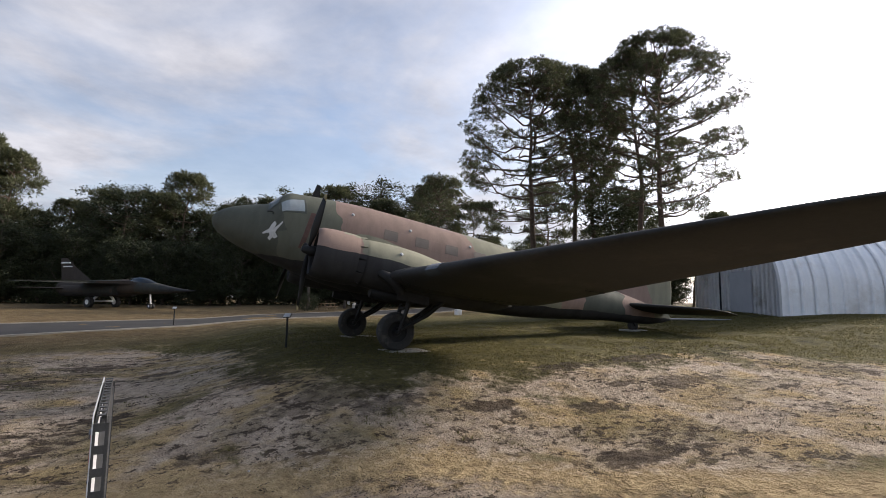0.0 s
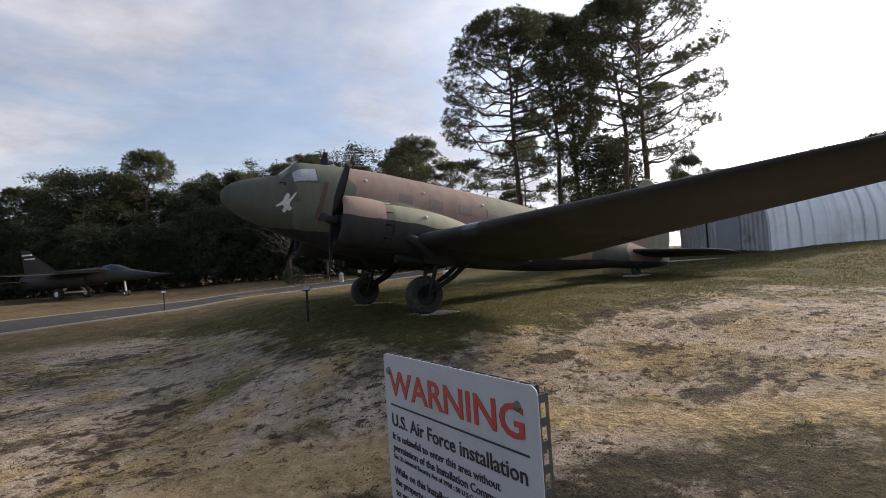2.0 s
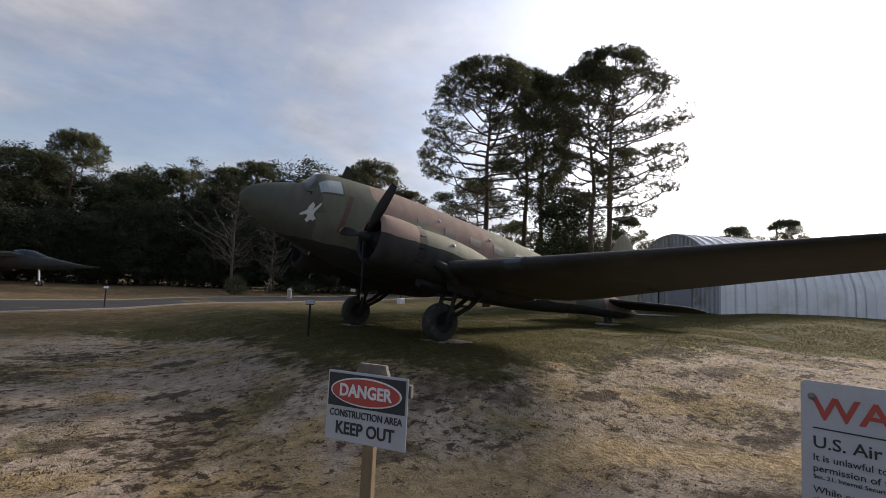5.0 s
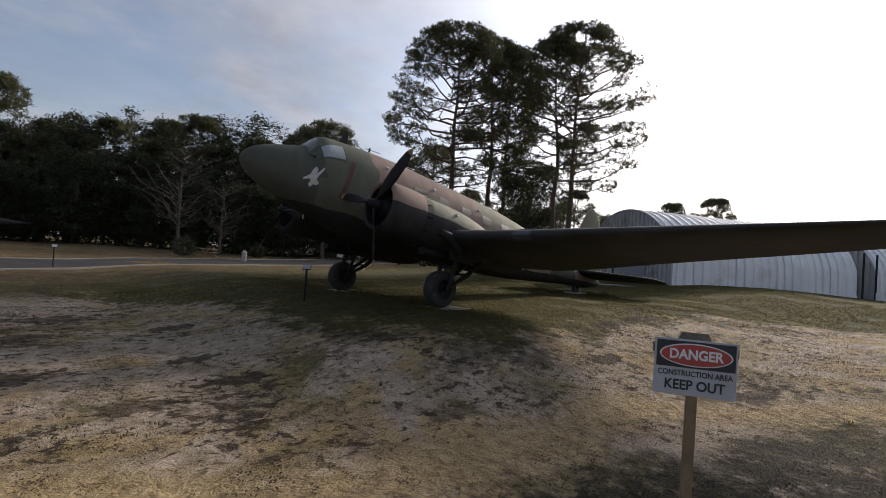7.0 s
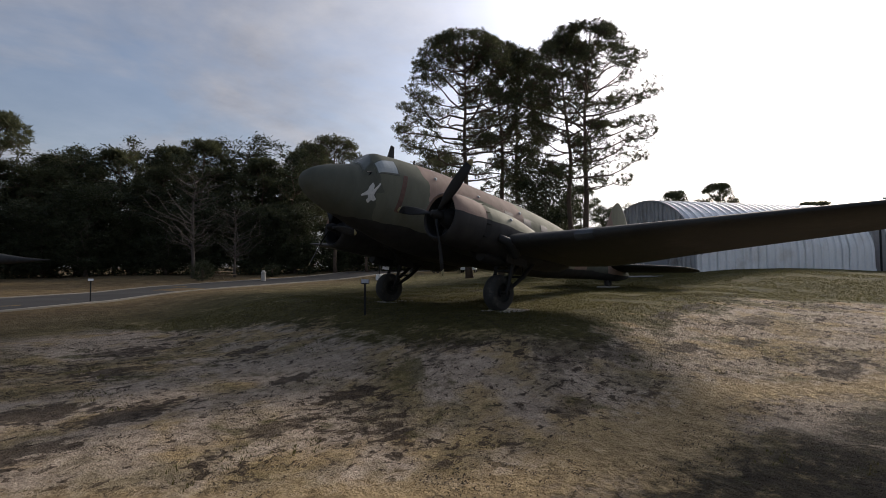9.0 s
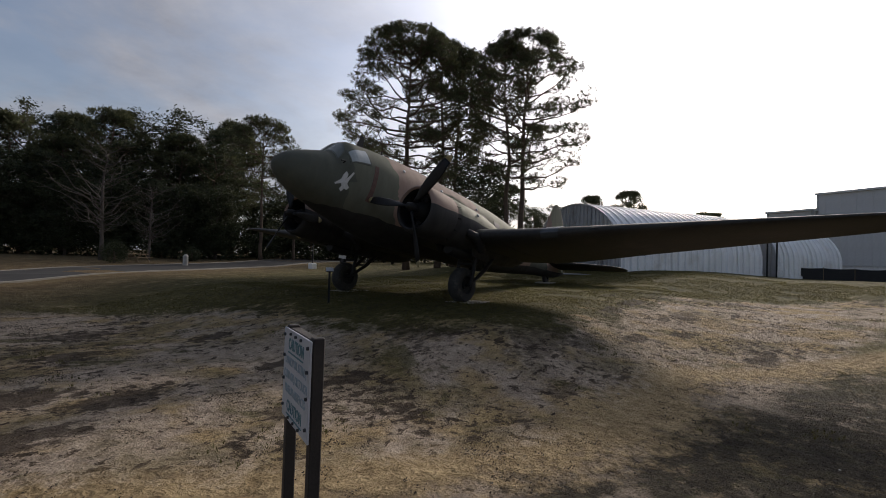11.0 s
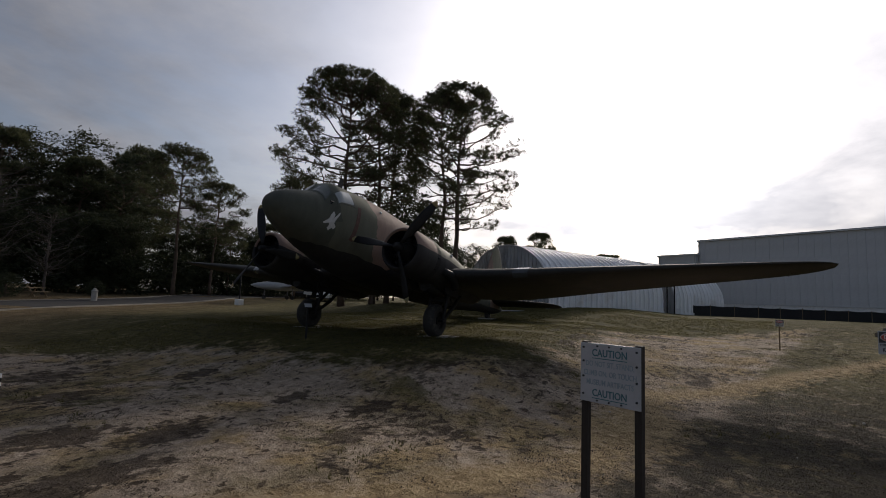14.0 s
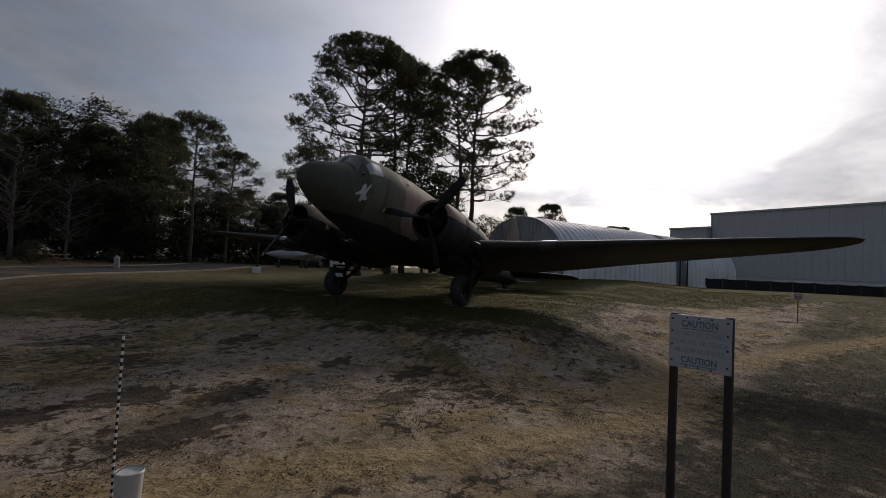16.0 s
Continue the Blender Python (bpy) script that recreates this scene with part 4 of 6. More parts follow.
# ---- trees ----
def needle_tuft(rng, at, size, count, flat=0.55, blade_len=1.0):
    """Loose tuft of narrow blades round a point."""
    v, f = [], []
    for _ in range(count):
        d = Vector((rng.gauss(0, 1), rng.gauss(0, 1), rng.gauss(0.15, flat))).normalized()
        p = at + Vector((rng.gauss(0, 0.33), rng.gauss(0, 0.33), rng.gauss(0, 0.18))) * size
        side = d.cross(Vector((rng.gauss(0, 1), rng.gauss(0, 1), rng.gauss(0, 1)))).normalized()
        ln, w = size * rng.uniform(0.4, 0.8) * blade_len, size * rng.uniform(0.025, 0.055)
        o = len(v)
        v += [p - side * w, p + d * ln * 0.6 - side * w * 0.8, p + d * ln, p + d * ln * 0.6 + side * w * 0.8, p + side * w]
        f.append((o, o + 1, o + 2, o + 3, o + 4))
    return v, f


def pine_meshes(seed, height, crown_from, spread, limbs, tufts, count, tuft_size, lean=0.0, inner=0.45, droop=0.0, blade_len=1.0, cloud=0.10):
    """Trunk, limbs that climb to a rounded crown, and puffs of needles round their ends."""
    rng = random.Random(seed)
    wood, leaf = Shape(), Shape()
    marks = (0, 0.15, 0.3, 0.45, 0.6, 0.70, 0.79, 0.86)
    bend = [Vector((rng.gauss(0, 0.012) * height * h + lean * height * h, rng.gauss(0, 0.012) * height * h, height * h)) for h in marks]
    base_r = height * 0.0155
    wood.tube(bend, [base_r * (1.25 if i == 0 else 1.0 - 0.115 * i) for i in range(8)], 10)

    def trunk(h):
        h = max(0.0, min(0.855, h))
        i = max(0, min(6, int(np.searchsorted(marks, h)) - 1))
        return bend[i].lerp(bend[i + 1], (h - marks[i]) / (marks[i + 1] - marks[i]))

    mid, half = height * (crown_from + 1) / 2, height * (1 - crown_from) / 2
    lumps = [(rng.uniform(0, 6.28), rng.uniform(-0.7, 0.9), rng.uniform(0.78, 1.12)) for _ in range(9)]
    for i in range(limbs):
        s = -0.92 + 1.8 * (i + rng.random()) / limbs
        az = i * 2.399 + rng.uniform(-0.4, 0.4)
        k = 1.0
        for la, lz, lk in lumps:
            near = math.exp(-((math.cos(az - la) - 1) ** 2) * 3 - (s - lz) ** 2 * 5)
            k *= 1 + (lk - 1) * near
        ring = max(0.10, 1 - abs(s) ** (5.0 if s > 0 else 2.6)) ** 0.5 * (0.80 if s < -0.5 else 1.0)
        reach = spread * ring * k * rng.uniform(0.62 if s < 0.2 else 0.45, 1.0)
        out = Vector((math.cos(az), math.sin(az), 0))
        z_end = mid + half * s * (0.94 + 0.06 * k)
        z_root = max(height * crown_from * 0.95, z_end - reach * rng.uniform(0.55, 1.15) + droop * reach)
        p0 = trunk(z_root / height)
        p3 = trunk(min(0.855, z_end / height)) + out * reach
        p3.z = z_end
        rise = p3.z - p0.z
        p1 = p0.lerp(p3, 0.36) + Vector((rng.gauss(0, .10), rng.gauss(0, .10), rng.gauss(0, 0.06))) * reach - Vector((0, 0, rise * 0.12))
        p2 = p0.lerp(p3, 0.72) + Vector((rng.gauss(0, .11), rng.gauss(0, .11), rng.gauss(0, 0.07))) * reach - Vector((0, 0, rise * 0.06))
        r = base_r * 0.34 * (0.55 + 0.45 * min(1, reach / spread))
        wood.tube([p0, p1, p2, p3], [r, r * 0.75, r * 0.5, r * 0.22], 6)
        for t in range(tufts):
            f = inner + (1.02 - inner) * ((t + rng.random()) / tufts) ** 0.6
            a = p0.lerp(p1, f / 0.36) if f < 0.36 else p1.lerp(p2, (f - 0.36) / 0.36) if f < 0.72 else p2.lerp(p3, (f - 0.72) / 0.28)
            c = a + Vector((max(-1.7, min(1.7, rng.gauss(0, 1))) * cloud, max(-1.7, min(1.7, rng.gauss(0, 1))) * cloud, 0.03 + max(-1.5, min(1.2, rng.gauss(0, 1))) * cloud * 0.5)) * spread
            wood.tube([a, a.lerp(c, 0.55) + Vector((0, 0, 0.01 * spread)), c], [r * 0.30, r * 0.2, r * 0.10], 4, caps=False)
            for _ in range(2):
                cc = c + Vector((rng.gauss(0, 0.4), rng.gauss(0, 0.4), rng.gauss(0.0, 0.2))) * tuft_size
                vv, ff = needle_tuft(rng, cc, tuft_size * rng.uniform(0.65, 1.2), count, 0.55, blade_len)
                leaf.add(vv, ff)
    return wood, leaf


def tree_kind(seed, bark, leafmat, **kw):
    wood, leaf = pine_meshes(seed, **kw)
    return wood.mesh("trunk", bark, "all", False), leaf.mesh("crown", leafmat, False, False)


def plant_tree(kind, x, y, turn, size, name, label, group=""):
    t = thing(name, pose(x, y, ground_z(x, y) - 0.1, 0, 0, turn) @ Matrix.Diagonal((size[0], size[0], size[1], 1)), label, "tree", group)
    part("trunk", kind[0], None, t)
    part("crown", kind[1], None, t)
    return t


def pompon(leaf, rng, at, way, size, count):
    """One tuft of long needles round a twig's end."""
    for _ in range(count):
        d = (Vector((rng.gauss(0, 1), rng.gauss(0, 1), rng.gauss(0, 1))).normalized() + way * 0.7).normalized()
        side = d.cross(Vector((rng.gauss(0, 1), rng.gauss(0, 1), rng.gauss(0, 1)))).normalized() * size * rng.uniform(0.05, 0.085)
        tip = at + d * size * rng.uniform(0.65, 1.1)
        mid = at.lerp(tip, 0.55)
        leaf.add([at, mid + side, tip, mid - side], [(0, 1, 2, 3)])


def tall_pine(seed, height, crown_from, spread, limbs, tufts=26, needles=12, tuft=0.30):
    """A tall bare trunk; crooked limbs that fork into bushy clouds of needle tufts inside a rounded outline, open below and thick above."""
    rng = random.Random(seed)
    wood, leaf = Shape(), Shape()
    sway = [Vector((0, 0, 0))]
    for i in range(12):
        sway.append(sway[-1] + Vector((rng.gauss(0, 0.09), rng.gauss(0, 0.09), height * 0.94 / 12)))
    base_r = height * 0.0135
    wood.tube(sway, [base_r * (1.25 if i == 0 else 1.0 - 0.07 * i) for i in range(13)], 10)
    z0 = height * crown_from

    def trunk(z):
        f = max(0.0, min(11.999, z / (height * 0.94) * 12))
        return sway[int(f)].lerp(sway[int(f) + 1], f - int(f))

    def outline(z, az):
        h = (z - z0) / (height - z0)
        bulge = 1 + 0.16 * noise.noise(Vector((math.cos(az) * 1.3 + seed, math.sin(az) * 1.3, h * 2.2)))
        return spread * bulge * max(0.0, 1 - abs((h - 0.46) / (0.56 if h > 0.46 else 0.53)) ** 2.0) ** 0.55

    def inside(p):
        """Keeps a point within the crown's rounded outline."""
        p.z = min(p.z, height - 0.35)
        c = trunk(p.z)
        d = Vector((p.x - c.x, p.y - c.y, 0))
        most = max(0.3, outline(p.z, math.atan2(d.y, d.x)) - 0.35)
        if d.length > most:
            d *= most / d.length
        return Vector((c.x + d.x, c.y + d.y, p.z))

    def cloud(at, frm, r, wide, n):
        """A flattened cushion of tufts on fine twigs."""
        base = at - Vector((0, 0, wide * 0.25))
        wood.tube([frm, frm.lerp(base, 0.5) + Vector((rng.gauss(0, 0.1), rng.gauss(0, 0.1), -0.08)), base], [r, r * 0.7, r * 0.4], 5, caps=False)
        for _ in range(n):
            u = Vector((rng.gauss(0, 1), rng.gauss(0, 1), rng.gauss(0.25, 0.8))).normalized() * wide * rng.uniform(0.45, 1.0) ** 0.6
            u.z *= 0.62
            tip = at + u
            wood.tube([base, base.lerp(tip, 0.55) - Vector((0, 0, 0.05)), tip], [r * 0.32, r * 0.22, r * 0.14], 3, caps=False)
            pompon(leaf, rng, tip, u.normalized() * 0.6 + Vector((0, 0, 0.5)), tuft * rng.uniform(0.8, 1.2), needles)

    for i in range(limbs):
        h = ((i + rng.random()) / limbs) ** 0.85
        az = i * 2.399 + rng.uniform(-0.4, 0.4)
        out = Vector((math.cos(az), math.sin(az), 0))
        root = trunk(min(height * 0.91, z0 * 0.97 + h * 0.92 * (height - z0)))
        rise = (height - z0) * (0.03 + 0.17 * h + rng.uniform(-0.04, 0.08))
        full = outline(min(height * 0.93, root.z + rise), az)
        reach = max(0.5, full * rng.uniform(0.72, 1.0))
        bend = Vector((-out.y, out.x, 0)) * rng.gauss(0, 0.14) * reach
        pts = []
        for j in range(6):
            f = j / 5
            p = root + out * reach * f + bend * math.sin(f * 3.0) + Vector((0, 0, rise * f ** 1.5 - 0.03 * reach * math.sin(f * 3.1)))
            if 0 < j < 5:
                p += Vector((rng.gauss(0, 0.12), rng.gauss(0, 0.12), rng.gauss(0, 0.12)))
            pts.append(inside(p) if j > 2 else p)
        r = base_r * (0.17 + 0.22 * reach / spread)
        wood.tube(pts, [r * (1 - 0.15 * j) for j in range(6)], 6)
        shoots = 3 + int(h * 3.0 + rng.random()) if reach > spread * 0.35 else 2
        for c in range(shoots):
            f = 1.0 - 0.62 * (c / max(1, shoots)) * rng.uniform(0.7, 1.1)
            f5 = min(4.999, f * 5)
            frm = pts[int(f5)].lerp(pts[int(f5) + 1], f5 - int(f5))
            off = 0.25 if c == 0 else rng.uniform(0.6, 1.25)
            turn = rng.choice((-1, 1)) * rng.uniform(0.5, 1.3)
            side = Vector((math.cos(az + turn), math.sin(az + turn), rng.uniform(0.0, 0.55)))
            at = inside(frm + side * off)
            cloud(at, frm, r * 0.42, rng.uniform(0.5, 0.85), int(tufts * rng.uniform(0.7, 1.2)))
    for i in range(limbs // 5):
        az = i * 2.399
        z = height * rng.uniform(0.90, 0.985)
        at = inside(trunk(z) + Vector((math.cos(az), math.sin(az), 0)) * rng.uniform(0.1, 0.95) * outline(z, az))
        at.z = z
        cloud(at, trunk(z - 1.3), base_r * 0.16, rng.uniform(0.5, 0.8), tufts)
    return wood.mesh("trunk", M_BARK, "all", False), leaf.mesh("crown", M_NEEDLE, False, False)


big = [tall_pine(11, 20.0, 0.33, 6.2, 52, 20), tall_pine(12, 19.6, 0.42, 3.7, 25, 20), tall_pine(13, 19.8, 0.33, 6.0, 50, 20)]
for x, y, turn, s, k, tilt in ((16.8, 14.8, 20, (1.03, 0.945), 0, -5), (19.3, 13.6, 140, (0.95, 0.955), 1, -1), (20.6, 13.0, 200, (0.85, 0.92), 1, -3), (19.9, 7.5, 80, (0.88, 0.875), 1, 0), (20.4, 6.4, 250, (0.93, 0.89), 2, 1)):
    t = plant_tree(big[k], x, y, turn, s, "pine_tree", "tall longleaf pine with bare lower trunk and open crown", "tall pines behind the aircraft")
    t.matrix_basis = Matrix.Translation(t.matrix_basis.translation) @ Matrix.Rotation(radians(tilt), 4, Vector((-0.5, 0.86, 0))) @ t.matrix_basis.to_3x3().to_4x4()
kinds = [tree_kind(31 + i, M_BARK, M_NEEDLE if i % 2 else M_LEAF, height=13, crown_from=cf, spread=sp, limbs=32, tufts=6, count=34, tuft_size=0.95, inner=0.3, blade_len=0.42) for i, (cf, sp) in enumerate(((0.34, 2.9), (0.26, 3.1), (0.16, 3.1)))]
lone = tall_pine(44, 13.0, 0.45, 3.3, 20, 20, 10)
kinds[:2] = [tall_pine(45, 13.0, 0.30, 3.1, 19, 13, 9, 0.5), tall_pine(46, 13.0, 0.24, 2.9, 21, 13, 9, 0.5)]
oak = tree_kind(52, M_TWIG, M_LEAF, height=11, crown_from=0.08, spread=4.0, limbs=48, tufts=6, count=38, tuft_size=1.1, inner=0.35, blade_len=0.36)
bare = tree_kind(61, M_TWIG, M_LEAFBROWN, height=9, crown_from=0.22, spread=3.4, limbs=52, tufts=6, count=1, tuft_size=0.3, inner=0.25, droop=0.25)
rng = random.Random(5)
# the wood on the far side of the road


def wood_edge(x):
    return 70 - (x + 47) * 0.295 if x < -4.6 else 57.5 - (x + 4.6) * 0.69


for row in range(5):
    x = -60 + row * 1.7
    while x < 17 + row * 2.5:
        px_, py_ = x + rng.uniform(-1.2, 1.2), wood_edge(min(x, 19)) + row * 4.2 + rng.uniform(-1.4, 1.4)
        if row == 0 or (row == 1 and rng.random() < 0.6):
            k, name, lab, s = oak, "broadleaf_tree", "dense dark evergreen broadleaf tree at the wood's edge", rng.uniform(0.75, 1.05)
        else:
            k, name, lab, s = kinds[rng.randrange(3)], "forest_pine", "dark pine of the wood beyond the road", rng.uniform(0.96, 1.55)
        plant_tree(k, px_, py_, rng.uniform(0, 360), (s * 1.05, s), name, lab, "wood beyond the road")
        x += 4.4 if row else 4.0
for i in range(13):
    x = 21 + i * 3.4 + rng.uniform(-1, 1)
    s = rng.uniform(0.7, 0.95)
    plant_tree(oak if i % 3 else kinds[i % 2], x, 48.5 - i * 0.9 + rng.uniform(-2, 3), rng.uniform(0, 360), (s * 1.15, s if i % 3 else s * 0.8), "broadleaf_tree", "dense dark evergreen broadleaf tree at the wood's edge", "wood beyond the road")
under = Shape()
for i in range(3200):
    x = rng.uniform(-64, 54)
    y = wood_edge(min(x, 18)) + rng.uniform(-2.0, 8)
    v, f = needle_tuft(rng, Vector((x, y, ground_z(x, y) + rng.uniform(0.05, 1.0) ** 1.2 * 4.5)), 1.6, 30, 0.55, 0.4)
    under.add(v, f)
for x, y, s in ((-42, 72, 1.4), (-38.5, 73, 1.5), (-35, 72.5, 1.35)):
    plant_tree(kinds[1], x, y, rng.uniform(0, 360), (s * 1.1, s * 1.25), "forest_pine", "tall dark pine of the wood beyond the road", "wood beyond the road")
plant_tree(lone, -29.1, 41.8, 40, (0.8, 0.95), "pine_tree", "slim pine with a long bare trunk near the jet", "tall pines behind the aircraft")
tagged(part("undergrowth", under, M_LEAF, fix=False), "dark tangled undergrowth at the wood's foot", "undergrowth", kind="stuff")
for x, y, s in ((3.4, 40.2, 1.3), (7.6, 40.6, 0.92)):
    plant_tree(bare, x, y, rng.uniform(0, 360), (s, s), "bare_tree", "nearly leafless small tree with pale twigs", "bare trees by the road")
for x, y, s, k in ((19.0, 39.4, 1.26, 3), (23.2, 39.0, 1.02, 3), (28, 42, 0.72, 1), (32, 34.8, 1.2, 3), (37, 45, 0.8, 0), (27.5, 17.7, 0.55, 2), (21.0, 10.3, 0.86, 4), (23.4, 12.6, 0.6, 4), (32, 51, 0.8, 2), (43, 39, 0.9, 1), (41, 29, 1.0, 3), (48, 23.5, 0.9, 0)):
    plant_tree((kinds + [lone, oak])[k], x, y, rng.uniform(0, 360), (s, s), "forest_pine", "dark tree standing behind the aircraft", "trees behind the aircraft")
for x, y, s, k in ((72, 21, 1.0, 1), (75, 15.5, 1.05, 0), (83, 12, 0.8, 0), (89, 4, 0.8, 1), (94, 14, 0.9, 2), (80, 24, 0.9, 1), (101, 8, 0.9, 0), (68, 30, 0.9, 2), (59, 33.4, 0.9, 1), (51, 14, 0.7, 2), (54, 18.5, 0.75, 2), (50, 20.5, 0.7, 2), (58, 13, 0.75, 2), (46, 17, 0.6, 2)):
    plant_tree((kinds + [lone])[k], x, y, rng.uniform(0, 360), (s, s), "forest_pine", "distant pine behind the steel huts", "distant pines")
for x, y, s, k in ((92, -42, 0.8, 0), (99, -48, 0.8, 1), (88, -50, 0.7, 2), (109, -40, 0.9, 0)):
    plant_tree(kinds[k], x, y, rng.uniform(0, 360), (s, s), "forest_pine", "distant pine beyond the museum hall", "pines beyond the hall")

# ---- steel huts ----
HUT_WAY, HUT_IN = Vector((math.cos(radians(-28)), math.sin(radians(-28)), 0)), Vector((math.cos(radians(62)), math.sin(radians(62)), 0))


def hut(corner, length, radius, label, with_door=True):
    z0 = ground_z(corner[0], corner[1])
    m = Matrix.Translation((corner[0], corner[1], z0 - 0.15)) @ Matrix.Rotation(radians(-28), 4, "Z")
    h = thing("steel_hut", m, label, "building", "steel huts")
    wall = 1.35
    # local x along the hut, y across from the near wall

    def arch(x, off=0.0, n=40):
        pts = [(x, -off, 0.0), (x, -off, wall)]
        for i in range(1, n):
            a = math.pi * i / n
            pts.append((x, radius - (radius + off) * math.cos(a), wall + (radius * 0.78 + off) * math.sin(a)))
        return pts + [(x, 2 * radius + off, wall), (x, 2 * radius + off, 0.0)]

    outer = Shape()
    step, rows, x, i = 0.085, [], 0.0, 0
    while x <= length:
        rows.append(arch(x, 0.025 * math.sin(i * math.pi / 2)))
        x += step
        i += 1
    part("roof", outer.loft(rows, closed=False, caps=False), M_GALV, h, "ribbed arched steel roof", smooth="all")
    part("base_wall", Shape().box((length / 2, -0.04, 0.14), (length, 0.06, 0.28)), M_GALV, h, "low pale footing strip")
    for xx in np.arange(0.45, length, 0.62):
        rr = [arch(xx + d, o) for d, o in ((-0.10, 0.02), (-0.05, 0.085), (0.05, 0.085), (0.10, 0.02))]
        part("rib", Shape().loft(rr, closed=False, caps=False), M_GALV, h)
    for xe in (0.02, length - 0.02):
        n = 46
        top = lambda y: wall + radius * 0.78 * math.sqrt(max(0.0, 1 - ((y - radius) / radius) ** 2))
        fold = []
        for i in range(n):
            d = 0.055 if i % 2 else -0.055
            fold += [(xe + d, 2 * radius * i / n), (xe + d, 2 * radius * (i + 1) / n)]
        e = Shape().loft([[(x, y, 0.0) for x, y in fold], [(x, y, top(y)) for x, y in fold]], closed=False, caps=False)
        part("end_wall", e, M_GALVDARK, h, "end wall of upright corrugated sheet", fix=False)
    part("end_trim", Shape().loft([arch(-0.06, 0.08), arch(0.06, 0.08), arch(0.06, -0.04), arch(-0.06, -0.04), arch(-0.06, 0.08)], closed=False, caps=False), M_GREYPAINT, h)
    if with_door:
        d = part("door", Shape().box((-0.05, 3.4, 1.25), (0.08, 2.2, 2.5), None, 0.01), M_DOOR, h, "plain grey double door")
        part("lamp", Shape().lathe([(0.0, 0.12), (0.09, 0.10), (0.12, 0.0), (0.0, -0.02)], Matrix.Translation((-0.12, 5.2, 2.6)), 12), M_BLACK, h)
        part("drain_pipe", Shape().tube([(-0.08, 5.7, 0.1), (-0.08, 5.7, 3.2)], 0.05, 8), M_BLACK, h)
    return h


hut((19.4, -1.45), 14.4, 4.6, "arched corrugated steel hut with a pale ribbed side")
p2 = Vector((19.4, -1.45, 0)) + HUT_WAY * 16.0
hut((p2.x, p2.y), 9.0, 4.6, "second arched steel hut beyond the gap", False)
for a in (14.55, 15.7):
    p = Vector((19.4, -1.45, 0)) + HUT_WAY * a - HUT_IN * 0.25
    post = thing("gap_post", pose(p.x, p.y, ground_z(p.x, p.y)), "tall dark post beside the hut gap", "post", "gap posts")
    part("shaft", Shape().tube([(0, 0, 0), (0, 0, 3.0)], 0.06, 10), M_BLACK, post)
box_ = thing("white_box", pose(p.x - 0.5, p.y - 0.3, ground_z(p.x, p.y)), "small white utility box on the grass by the fence", "box")
part("case", Shape().box((0, 0, 0.25), (0.6, 0.4, 0.5), None, 0.02), M_WHITE, box_)

# ---- museum hall ----
def hall(corner, way, length, depth, height, label, stripes=True):
    h = thing("museum_hall", pose(corner[0], corner[1], 0.4, 0, 0, way), label, "building", "museum halls")
    part("base", Shape().box((length / 2, depth / 2, 0.6), (length, depth, 2.4)), M_WHITE, h, "pale lower wall")
    n = int(length / 0.8)
    sheet = Shape().box((0, 0, 0), (length / n * 0.985, 0.12, height - 1.8)).mesh("sheet", M_HALLWALL)
    for i in range(n):
        part("sheet", sheet, None, h, m=Matrix.Translation((length * (i + 0.5) / n, -0.06 + 0.02 * (i % 2), (height + 1.8) / 2)))
    part("core", Shape().box((length / 2, depth / 2 + 0.05, height / 2 + 0.9), (length, depth - 0.2, height - 1.8)), M_HALLWALL, h)
    part("roof", Shape().loft([[(-0.3, -0.4, height), (-0.3, -0.4, height + 0.22), (-0.3, depth / 2, height + 1.0), (-0.3, depth + 0.4, height + 0.22), (-0.3, depth + 0.4, height)], [(length + 0.3, -0.4, height), (length + 0.3, -0.4, height + 0.22), (length + 0.3, depth / 2, height + 1.0), (length + 0.3, depth + 0.4, height + 0.22), (length + 0.3, depth + 0.4, height)]]), M_HALLWALL, h, "shallow metal roof")
    for q in (-0.06, length + 0.06):
        part("corner_trim", Shape().box((q, -0.1, height / 2), (0.25, 0.2, height)), M_GREYPAINT, h)
    return h


# ---- fence, far signs ----
def facing(x, y, z, turn):
    return pose(x, y, z, 0, 0, turn)


def lettering(text, size, mat, parent, x, z, y=-0.0045, name="lettering", align="CENTER", wide=1.0, bold=0.0, span=0.0, split=False):
    c = bpy.data.curves.new(name, "FONT")
    c.body, c.size, c.align_x, c.align_y, c.extrude = text, size, align, "CENTER", 0.0012
    c.offset = bold
    c.resolution_u = 3
    tmp = bpy.data.objects.new("tmp", c)
    me = bpy.data.meshes.new_from_object(tmp)
    bpy.data.objects.remove(tmp)
    me.materials.clear()
    me.materials.append(mat)
    if span:
        xs = [v.co.x for v in me.vertices]
        wide = span / (max(xs) - min(xs))
    me.transform(Matrix.Translation((x, y, z)) @ Matrix.Rotation(math.pi / 2, 4, "X") @ Matrix.Diagonal((wide, 1, 1, 1)))
    if split:
        return letters(me, mat, parent)
    ob = new(name, me)
    ob.parent = parent
    return ob


